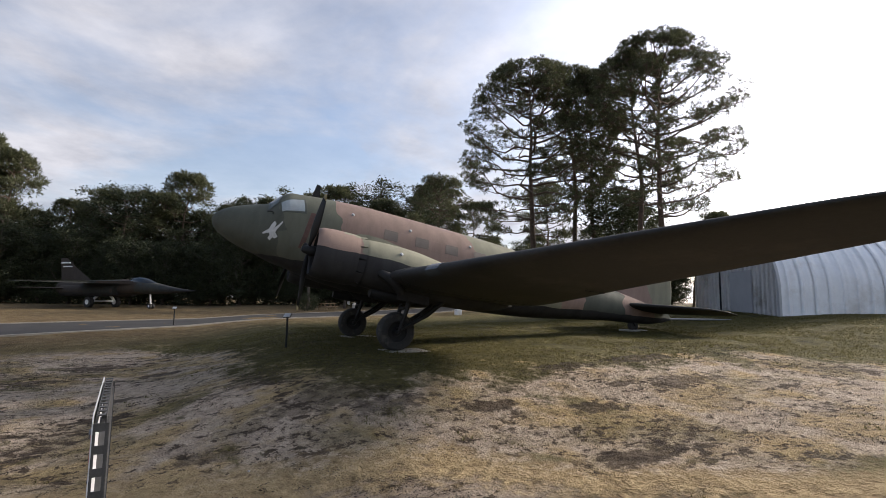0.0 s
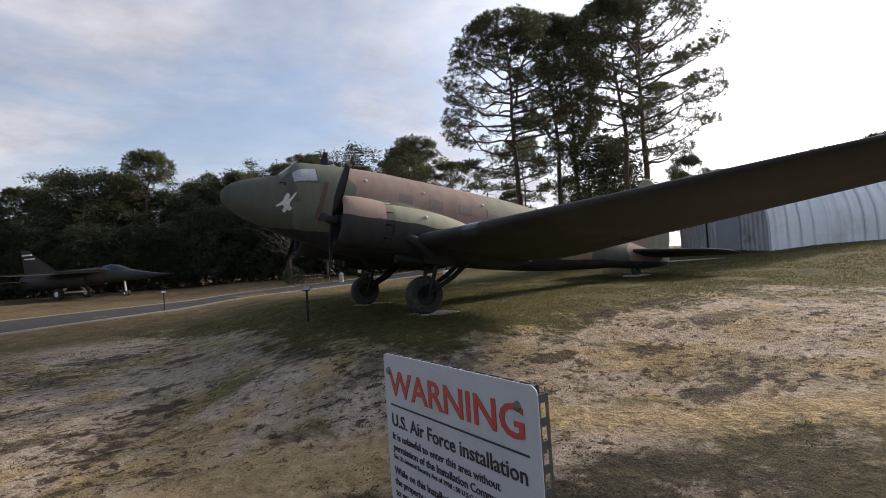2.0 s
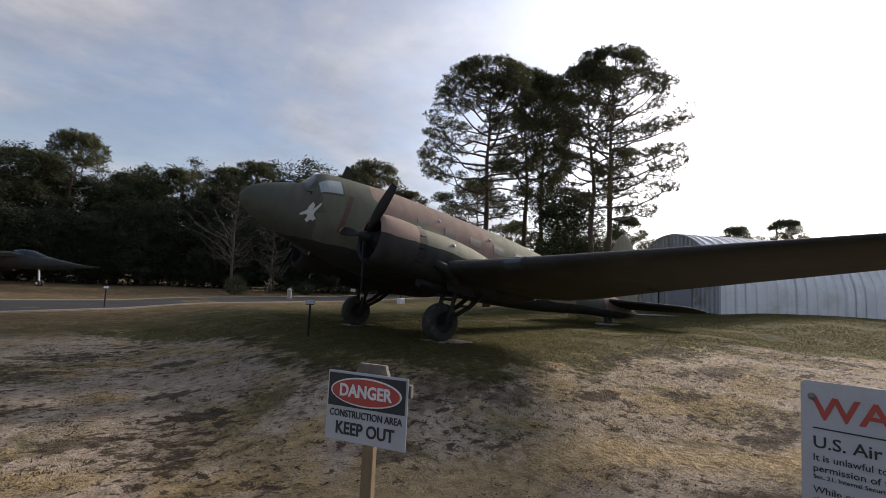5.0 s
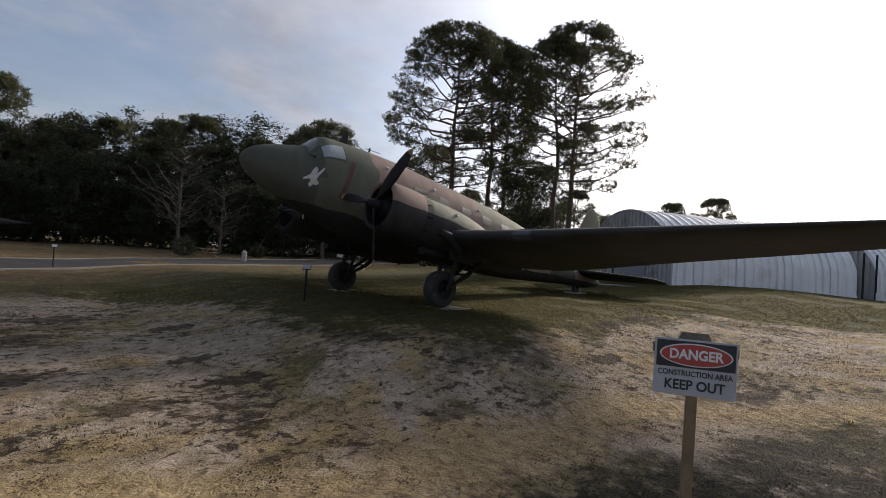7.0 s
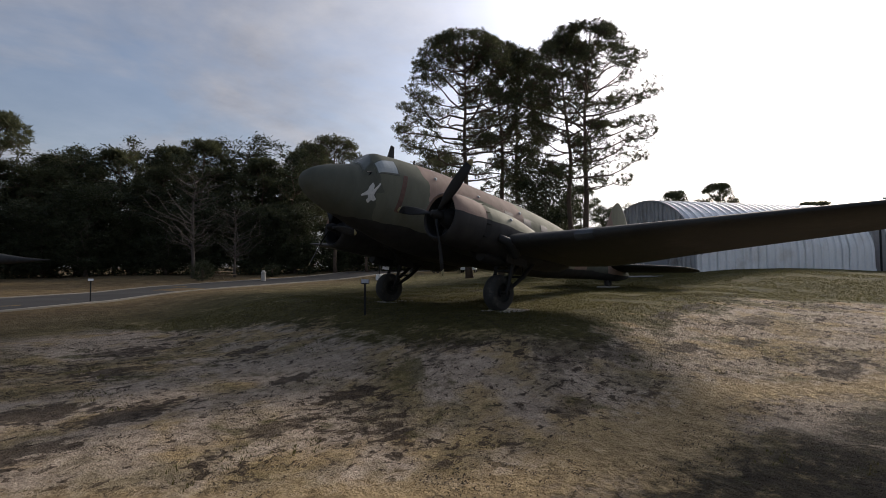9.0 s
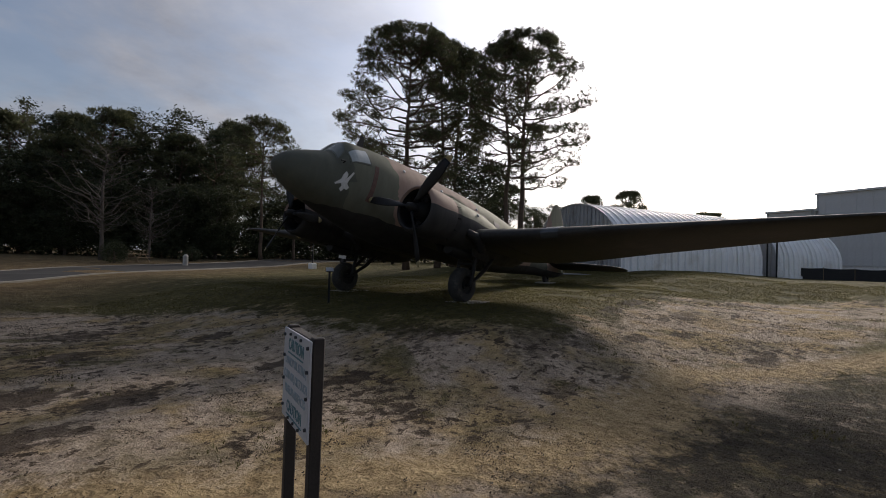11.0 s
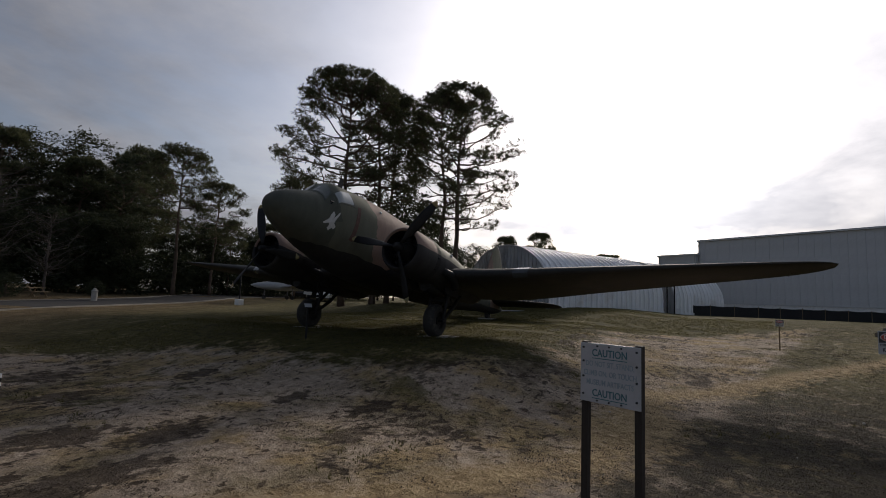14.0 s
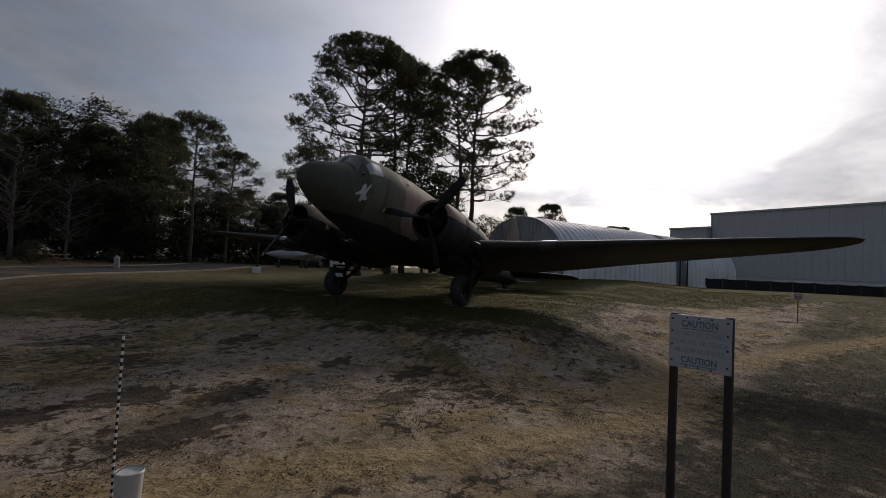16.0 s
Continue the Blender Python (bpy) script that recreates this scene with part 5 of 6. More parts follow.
def letters(me, mat, parent):
    """One part for each letter of a word."""
    b = bmesh.new()
    b.from_mesh(me)
    bmesh.ops.remove_doubles(b, verts=b.verts[:], dist=0.00002)
    left = set(b.verts)
    while left:
        seed = min(left, key=lambda v: v.co.x)
        group, todo = {seed}, [seed]
        while todo:
            for e in todo.pop().link_edges:
                for w in e.verts:
                    if w not in group:
                        group.add(w)
                        todo.append(w)
        left -= group
        order = {v: i for i, v in enumerate(group)}
        s = Shape()
        s.add([v.co for v in group], [tuple(order[v] for v in f.verts) for f in b.faces if f.verts[0] in group])
        part("letter", s, mat, parent)
    b.free()


def perforated_post(name, height, parent, x, y0):
    """A flanged steel sign post with a row of holes."""
    s = Shape()
    w, t = 0.055, 0.004
    pitch, hole = 0.075, 0.045
    n = int(height / pitch)
    for sx in (-1, 1):
        s.box((x + sx * (w / 2 - 0.008), y0, height / 2), (0.016, t, height))
        s.box((x + sx * w / 2, y0 + 0.014, height / 2), (t, 0.03, height))
    for i in range(n):
        s.box((x, y0, i * pitch + (pitch - hole) / 2), (w - 0.03, t, pitch - hole))
    return part(name, s, M_STEEL, parent, "perforated steel post")


# warning board on perforated posts
WAY = -80.5
wx, wy = -5.055, -13.51
gz = ground_z(-5.0, -14.0)
warn = thing("warning_sign", facing(wx, wy, gz, WAY), "large white warning sign with red heading on perforated steel posts", "sign")
W, H, TOP = 1.06, 0.74, 1.055 - gz
CORNER = [(math.cos(a), math.sin(a)) for a in np.linspace(0, math.pi / 2, 5)]
rim = []
for cx, cz, turn in ((W - 0.03, TOP - 0.03, 0), (0.03, TOP - 0.03, 1), (0.03, TOP - H + 0.03, 2), (W - 0.03, TOP - H + 0.03, 3)):
    for c, d in CORNER:
        for _ in range(turn):
            c, d = -d, c
        rim.append((cx + 0.03 * c, cz + 0.03 * d))
board = part("board", Shape().plate(rim, 0.004), M_BOARD, warn, "white sheet-metal board with rounded corners")
for q in (0.15, W - 0.15):
    perforated_post("post", TOP - 0.04, warn, q, 0.02)
perf = Shape()
perf.box((W / 2, 0.010, TOP - 0.032), (W - 0.06, 0.004, 0.05)).box((W / 2, 0.040, TOP - 0.032), (W - 0.06, 0.004, 0.05))
for i in range(13):
    perf.box((0.05 + (W - 0.10) * i / 12, 0.025, TOP - 0.009), (0.026, 0.034, 0.004))
part("top_rail", perf, M_OLDSTEEL, warn, "perforated rail behind the top edge")
for q in (0.004, W - 0.004):
    side = Shape().box((q, 0.006, TOP - H / 2), (0.005, 0.010, H - 0.06)).box((q, 0.046, TOP - H / 2), (0.005, 0.012, H - 0.06))
    for i in range(9):
        side.box((q, 0.026, TOP - 0.045 - (H - 0.10) * i / 8), (0.005, 0.032, 0.030))
    part("side_rail", side, M_OLDSTEEL, warn, "slotted dark steel rail behind the side edge")
for q in (0.05, W - 0.10):
    part("bolt", Shape().lathe([(0.0, 0.012), (0.017, 0.010), (0.021, 0.0)], Matrix.Translation((q, -0.001, TOP - 0.085)) @ Matrix.Rotation(math.pi / 2, 4, "X"), 8), M_STEEL, warn)
lettering("WARNING", 0.172, M_SIGNRED, board, W / 2 - 0.005, TOP - 0.148, bold=0.003, span=0.945, split=True)
part("rule", Shape().box((W / 2, -0.005, TOP - 0.25), (W * 0.90, 0.003, 0.007)), M_INK, board)
lettering("U.S. Air Force installation", 0.088, M_INK, board, 0.051, TOP - 0.328, align="LEFT", bold=0.001, span=0.933, split=True)
for text, size, drop, span in (("It is unlawful to enter this area without", 0.050, 0.408, 0.787), ("permission of the Installation Commander.", 0.050, 0.464, 0.872), ("Sec. 21, Internal Security Act of 1950 ; 50 U.S.C. 797", 0.030, 0.508, 0.683),
                               ("While on this Installation all personnel and", 0.050, 0.578, 0.854), ("the property under their control are subject", 0.050, 0.632, 0.854), ("to search.", 0.050, 0.686, 0.207)):
    lettering(text, size, M_INK, board, 0.051, TOP - drop, align="LEFT", bold=0.0003, span=span, split=True)


def oval(cx, cz, rx, rz, y, thick, n=36):
    pts = [(cx + rx * math.cos(2 * math.pi * i / n), cz + rz * math.sin(2 * math.pi * i / n)) for i in range(n)]
    return Shape().plate(pts, thick, Matrix.Translation((0, y, 0)))


def danger_sign(x, y, top, turn, w, h, label, stake):
    gz = ground_z(x, y)
    t = thing("danger_sign", facing(x, y, gz, turn), label, "sign", "danger signs")
    T = top - gz
    b = part("board", Shape().box((w / 2, 0, T - h / 2), (w, 0.006, h), None, 0.002), M_BOARD, t, "white plastic board")
    part("header", Shape().box((w / 2, -0.0045, T - h * 0.27), (w * 0.95, 0.004, h * 0.47)), M_INK, b, "black heading panel")
    part("ring", oval(w / 2, T - h * 0.27, w * 0.44, h * 0.205, -0.008, 0.004), M_WHITE, b)
    part("oval", oval(w / 2, T - h * 0.27, w * 0.42, h * 0.185, -0.0105, 0.004), M_SIGNRED, b, "red oval")
    lettering("DANGER", h * 0.24, M_WHITE, b, w / 2, T - h * 0.27, y=-0.0135, bold=0.002, wide=0.9)
    lettering("CONSTRUCTION AREA", h * 0.14, M_INK, b, w / 2, T - h * 0.61, bold=0.0006, span=w * 0.9)
    lettering("KEEP OUT", h * 0.245, M_INK, b, w / 2, T - h * 0.82, bold=0.0015, wide=0.88)
    if stake:
        part("stake", Shape().box((w * 0.5, 0.046, T / 2 - 0.02), (0.050, 0.032, T - 0.03), None, 0.003), M_WOOD, t, "raw wooden stake")
        part("cross_piece", Shape().box((w * 0.50, 0.018, T - 0.05), (w * 1.04, 0.022, 0.05), None, 0.003), M_OLDWOOD, t, "short wooden cross piece")
        part("cap_block", Shape().plate([(w * 0.28, T - 0.02), (w * 0.72, T - 0.02), (w * 0.66, T + 0.032), (w * 0.34, T + 0.032)], 0.02, Matrix.Translation((0, 0.040, 0))), M_OLDWOOD, t, "bevelled wooden block behind the top edge")
    else:
        part("stake", Shape().box((w * 0.5, 0.02, T / 2), (0.04, 0.03, T), None, 0.003), M_WOOD, t, "thin wooden stake")
    return t


danger_sign(-7.527, -12.717, 1.114, -59.0, 0.364, 0.27, "white construction danger sign with a red oval on a wooden stake", True)

# caution board on two black posts
cx, cy, ctop = -11.573, -10.134, 1.027
gz = ground_z(cx, cy)
caut = thing("caution_sign", facing(cx, cy, gz, -112.2), "weathered pale caution sign, teal-backed, on dark wooden posts", "sign")
T, CW, CH = ctop - gz, 0.43, 0.384
b = part("board", Shape().box((CW / 2, 0, T - CH / 2), (CW, 0.008, CH), None, 0.002), M_BOARD, caut, "faded white board with bolt heads")
lettering("CAUTION", 0.066, M_TEALINK, b, CW / 2, T - 0.062, bold=0.0012, span=0.25)
for i, (line, span) in enumerate((("DO NOT SIT, STAND,", 0.345), ("CLIMB ON, OR TOUCH", 0.375), ("MUSEUM ARTIFACTS", 0.335))):
    lettering(line, 0.050, M_PALEINK, b, CW / 2, T - 0.134 - i * 0.060, bold=0.0006, span=span)
lettering("CAUTION", 0.064, M_TEALINK, b, CW / 2, T - 0.322, bold=0.0012, span=0.245)
for zz in (T - 0.096, T - 0.355):
    part("underline", Shape().box((CW / 2, -0.006, zz), (0.25, 0.003, 0.005)), M_TEALINK, b)
for zz in (0.016, CH - 0.016):
    for q in (CW * 0.3, CW * 0.5, CW * 0.7):
        part("bolt", Shape().lathe([(0, 0.012), (0.006, 0.010), (0.007, 0)], Matrix.Translation((q, -0.002, T - zz)) @ Matrix.Rotation(math.pi / 2, 4, "X"), 8), M_INK, b)
for q in (0.025, CW - 0.025):
    for zz in (0.03, 0.12, 0.22, 0.335):
        part("bolt", Shape().lathe([(0, 0.014), (0.007, 0.012), (0.008, 0)], Matrix.Translation((q, 0, T - zz)) @ Matrix.Rotation(math.pi / 2, 4, "X"), 8), M_INK, b)
    part("post", Shape().box((q, 0.030, T / 2), (0.048, 0.045, T + 0.02), None, 0.004), M_DARKWOOD, caut, "dark-stained square post")
part("back_panel", Shape().box((CW / 2, 0.012, T - CH / 2), (CW - 0.09, 0.012, CH - 0.06)), M_TEAL, caut, "bright teal sheet seen from behind")
for zz in (T - 0.022, T - CH + 0.022):
    part("rail", Shape().box((CW / 2, 0.030, zz), (CW - 0.10, 0.045, 0.045), None, 0.004), M_DARKWOOD, caut, "dark-stained rail")

# bucket with a striped pole
bx, by = -12.9, -5.75
gz = ground_z(bx, by)
bucket = thing("weighted_bucket", pose(bx, by, gz), "white plastic bucket filled with concrete, used as a barrier base", "bucket")
part("pail", Shape().lathe([(0.0, 0.0), (0.105, 0.0), (0.118, 0.24), (0.123, 0.24), (0.123, 0.262), (0.117, 0.268), (0.112, 0.255), (0.06, 0.24), (0.0, 0.25)], None, 28), M_PLASTIC, bucket, smooth=True)
part("handle", Shape().tube([(0.122 * math.cos(a), 0.03, 0.24 + 0.055 * math.sin(a)) for a in np.linspace(0, math.pi, 12)], 0.005, 6), M_STEEL, bucket)
pole = thing("barrier_pole", pose(bx - 0.08, by + 0.12, gz, 2, -1, 0), "thin black and white twisted barrier pole", "pole")
for i in range(44):
    part("band", Shape().lathe([(0.011, i * 0.034), (0.011, i * 0.034 + 0.034)], None, 10).scaled(1.0), M_WHITE if i % 2 else M_BLACK, pole)

# small lectern sign under the nose
def lectern(x, y, top, turn, label, face=M_GREYPAINT):
    gz = ground_z(x, y)
    t = thing("lectern_sign", pose(x, y, gz, 0, 0, turn), label, "sign", "lectern signs")
    part("post", Shape().tube([(0, 0, 0), (0, 0, top - gz - 0.05)], 0.035, 10), M_BLACK, t)
    part("board", Shape().box((0, 0, top - gz - 0.02), (0.26, 0.20, 0.02), Matrix.Rotation(radians(40), 4, "X"), 0.003), M_BLACK, t)
    part("face", Shape().box((0, -0.012, top - gz - 0.004), (0.23, 0.17, 0.008), Matrix.Rotation(radians(40), 4, "X")), face, t)
    return t


lectern(-2.72, 0.42, 0.93, -35, "small information lectern on a black post by the nose")
lectern(-7.7, 18.1, 0.80, -10, "information lectern by the road in front of the jet")

hall((64.5, -11.3), -118.5, 24.5, 14, 10.6, "long dark grey sheet-metal museum hall with a pale base")
hall((66.4, -5.9), -118.5, 5.4, 12, 8.6, "lower wing of the dark grey museum hall")


def silt_fence(points, height):
    f = thing("silt_fence", Matrix(), "black fabric silt fence on stakes round the works", "fence")
    for i in range(len(points) - 1):
        a, b = Vector((*points[i], 0)), Vector((*points[i + 1], 0))
        n = max(1, int((b - a).length / 1.8))
        for j in range(n):
            p, q = a.lerp(b, j / n), a.lerp(b, (j + 1) / n)
            rows = []
            for k in range(7):
                c = p.lerp(q, k / 6)
                z = ground_z(c.x, c.y)
                sag = 0.06 * math.sin(math.pi * k / 6)
                side = Vector((-(q - p).y, (q - p).x, 0)).normalized() * 0.01
                rows.append([(c.x - side.x, c.y - side.y, z - 0.02), (c.x - side.x, c.y - side.y, z + height - sag), (c.x + side.x, c.y + side.y, z + height - sag), (c.x + side.x, c.y + side.y, z - 0.02)])
            part("fabric", Shape().loft(rows), M_FABRIC, f)
            part("stake", Shape().box((p.x, p.y, ground_z(p.x, p.y) + height * 0.55), (0.04, 0.04, height * 1.1)), M_WOOD, f)
    return f


silt_fence([(36.0, -9.9), (39.8, -15.9), (42, -24.7), (43, -34)], 0.95)
danger_sign(8.7, -13.6, 1.0, -62, 0.33, 0.26, "far construction danger sign on a thin stake", False)

# bollard, kerbside things
for x, y in ((6.3, 30.0),):
    z = ground_z(x, y)
    bol = thing("bollard", pose(x, y, z), "stubby pale concrete bollard with a cap by the road", "bollard")
    part("shaft", Shape().lathe([(0.0, 0), (0.21, 0), (0.20, 0.72), (0.23, 0.74), (0.23, 0.80), (0.14, 0.86), (0.12, 0.95), (0.0, 0.98)], None, 18), M_CONCRETE, bol, smooth=True)


def hedge_ball(x, y, r, label):
    rr = random.Random(int(x * 10))
    s = Shape()
    for _ in range(420):
        d = Vector((rr.gauss(0, 1), rr.gauss(0, 1), rr.gauss(0, 1))).normalized()
        v, f = needle_tuft(rr, Vector((d.x * r, d.y * r, r * 0.95 + d.z * r * 0.9)) * rr.uniform(0.8, 1.0), 0.28, 7)
        s.add(v, f)
    b = thing("shrub", pose(x, y, ground_z(x, y)), label, "shrub", "clipped shrubs")
    part("foliage", s, M_LEAF, b, fix=False)
    part("stem", Shape().tube([(0, 0, 0), (0, 0, r)], 0.08, 8), M_BARK, b)


hedge_ball(2.6, 34.6, 1.0, "round clipped dark shrub beyond the road")
hedge_ball(11.0, 39.0, 0.8, "smaller round dark shrub beyond the road")
tb = thing("picnic_table", pose(4.8, 35.8, ground_z(4.8, 35.8), 0, 0, 30), "grey wooden picnic table with benches under the trees", "table")
part("tabletop", Shape().box((0, 0, 0.74), (1.8, 0.75, 0.05), None, 0.01), M_WOOD, tb)
for q in (-0.65, 0.65):
    part("bench", Shape().box((0, q, 0.44), (1.8, 0.26, 0.05), None, 0.01), M_WOOD, tb)
    part("frame", Shape().tube([(q, -0.7, 0.0), (q, -0.2, 0.72)], 0.04, 6).tube([(q, 0.7, 0.0), (q, 0.2, 0.72)], 0.04, 6).tube([(q, -0.65, 0.42), (q, 0.65, 0.42)], 0.03, 6), M_WOOD, tb)
z = ground_z(14.2, 23.5)
mp = thing("marker_post", pose(14.2, 23.5, z), "thin dark post standing in a white concrete block", "post")
part("block", Shape().box((0, 0, 0.25), (0.55, 0.5, 0.5), None, 0.03), M_WHITE, mp, "white block")
part("post", Shape().tube([(0, 0, 0.4), (0, 0, 2.6)], 0.06, 8), M_BLACK, mp)


def car(x, y, turn, paint, label):
    c = thing("parked_car", pose(x, y, ground_z(x, y) + 0.05, 0, 0, turn), label, "car", "parked cars")
    prof = [(-2.2, 0.35), (-2.25, 0.75), (-2.0, 0.95), (-1.5, 1.02), (-1.0, 1.50), (0.6, 1.52), (1.25, 1.05), (2.0, 0.92), (2.2, 0.7), (2.2, 0.35)]
    part("body", Shape().plate(prof, 1.75), paint, c)
    part("window", Shape().plate([(-1.3, 1.05), (-0.95, 1.44), (0.55, 1.46), (1.05, 1.05)], 1.77), M_BLACK, c)
    for a in (-1.35, 1.35):
        for q in (-0.8, 0.8):
            part("wheel", Shape().lathe([(0.0, -0.1), (0.32, -0.1), (0.34, 0), (0.32, 0.1), (0, 0.1)], Matrix.Translation((a, q, 0.33)) @ Matrix.Rotation(math.pi / 2, 4, "X"), 18), M_RUBBER, c)
    for q in (-0.6, 0.6):
        part("headlight", Shape().box((2.19, q, 0.72), (0.06, 0.3, 0.14), None, 0.02), M_WHITE, c)


car(32.0, 29.7, 40, M_WHITE, "white parked car beyond the aircraft")
car(34.6, 36, 40, M_BLACK, "dark parked car beyond the aircraft")

# small trainer standing far beyond the road
tr = thing("trainer_aircraft", pose(27.8, 31.6, ground_z(27.8, 31.6), 0, 0, 150), "small grey trainer aircraft standing far beyond the road", "aircraft")
part("fuselage", Shape().lathe([(0.02, -4.2), (0.18, -3.9), (0.34, -2.6), (0.52, -0.8), (0.55, 0.8), (0.46, 2.4), (0.28, 3.5), (0.05, 4.1)], Matrix.Translation((0, 0, 1.55)) @ Matrix.Rotation(math.pi / 2, 4, "Y"), 16), M_GREYPAINT, tr, smooth="all")
part("canopy", Shape().lathe([(0.02, -1.3), (0.24, -0.9), (0.34, 0.0), (0.26, 0.9), (0.02, 1.4)], Matrix.Translation((1.0, 0, 1.95)) @ Matrix.Rotation(math.pi / 2, 4, "Y"), 12), M_BLACK, tr, "dark canopy")
for q in (-1, 1):
    part("wing", Shape().loft([[(0.9, q * 0.4, 1.36), (0.9, q * 0.4, 1.48), (-1.1, q * 0.4, 1.44), (-1.1, q * 0.4, 1.38)], [(0.3, q * 4.2, 1.62), (0.3, q * 4.2, 1.68), (-0.7, q * 4.2, 1.66), (-0.7, q * 4.2, 1.63)]]), M_GREYPAINT, tr)
    part("tailplane", Shape().loft([[(-3.0, q * 0.15, 1.75), (-3.0, q * 0.15, 1.82), (-4.0, q * 0.15, 1.80), (-4.0, q * 0.15, 1.77)], [(-3.5, q * 1.6, 1.78), (-3.5, q * 1.6, 1.82), (-4.1, q * 1.6, 1.81), (-4.1, q * 1.6, 1.79)]]), M_GREYPAINT, tr)
part("fin", Shape().plate([(-2.8, 1.8), (-3.6, 3.0), (-4.2, 3.0), (-4.0, 1.7)], 0.09), M_GREYPAINT, tr)
for a, q in ((2.6, 0.0), (-0.3, 1.1), (-0.3, -1.1)):
    leg = part("gear_leg", Shape().tube([(a, q, 1.4), (a, q, 0.2)], 0.06, 8), M_STEEL, tr)
    part("wheel", Shape().lathe([(0.0, -0.08), (0.2, -0.08), (0.24, 0), (0.2, 0.08), (0, 0.08)], Matrix.Translation((a, q, 0.24)) @ Matrix.Rotation(math.pi / 2, 4, "X"), 14), M_RUBBER, leg)

# aluminium frames lying by the tail
lf = thing("ladder_frame", pose(16.4, 0.6, ground_z(16.4, 0.6) + 0.06, 0, 0, -22), "aluminium ladder frame lying on the grass by the hut", "frame")
for q in (-0.35, 0.35):
    part("rail", Shape().tube([(-2.0, q, 0.05), (2.0, q, 0.05)], 0.04, 8), M_STEEL, lf)
for a in np.arange(-1.8, 1.9, 0.6):
    part("rung", Shape().tube([(a, -0.35, 0.05), (a, 0.35, 0.05)], 0.025, 8), M_STEEL, lf)

# ---- swing-wing jet ----
JET = thing("jet_bomber", pose(-15.6, 46.4, ground_z(-15.6, 46.4), 0, 0, -44), "dark green and brown swing-wing jet bomber on the grass", "aircraft")
M_JET = camo("jet_paint", [(-8, (0.035, 0.025, 0.018)), (-3.5, (0.02, 0.025, 0.022)), (1.5, (0.042, 0.030, 0.022)), (4.0, (0.03, 0.034, 0.03)), (7.0, (0.018, 0.022, 0.022))], 1.6, wave=0.8)
JF = [(-9.5, 2.9, 1.5, 0.9), (-6, 3.0, 1.3, 1.3), (-2, 3.05, 1.25, 1.35), (1.0, 3.1, 1.35, 1.1), (3.0, 3.05, 1.5, 0.9), (5.0, 2.75, 1.55, 0.75), (7.0, 2.4, 1.6, 0.5), (9.0, 2.1, 1.75, 0.22), (10.8, 1.95, 1.92, 0.02)]


def jet_ring(u, n=24, off=0.0):
    top, bot, hw = ease(JF, u)
    c, hh = (top + bot) / 2, (top - bot) / 2 + off
    return [(u, (hw + off) * math.sin(2 * math.pi * j / n), c + hh * math.cos(2 * math.pi * j / n)) for j in range(n)]


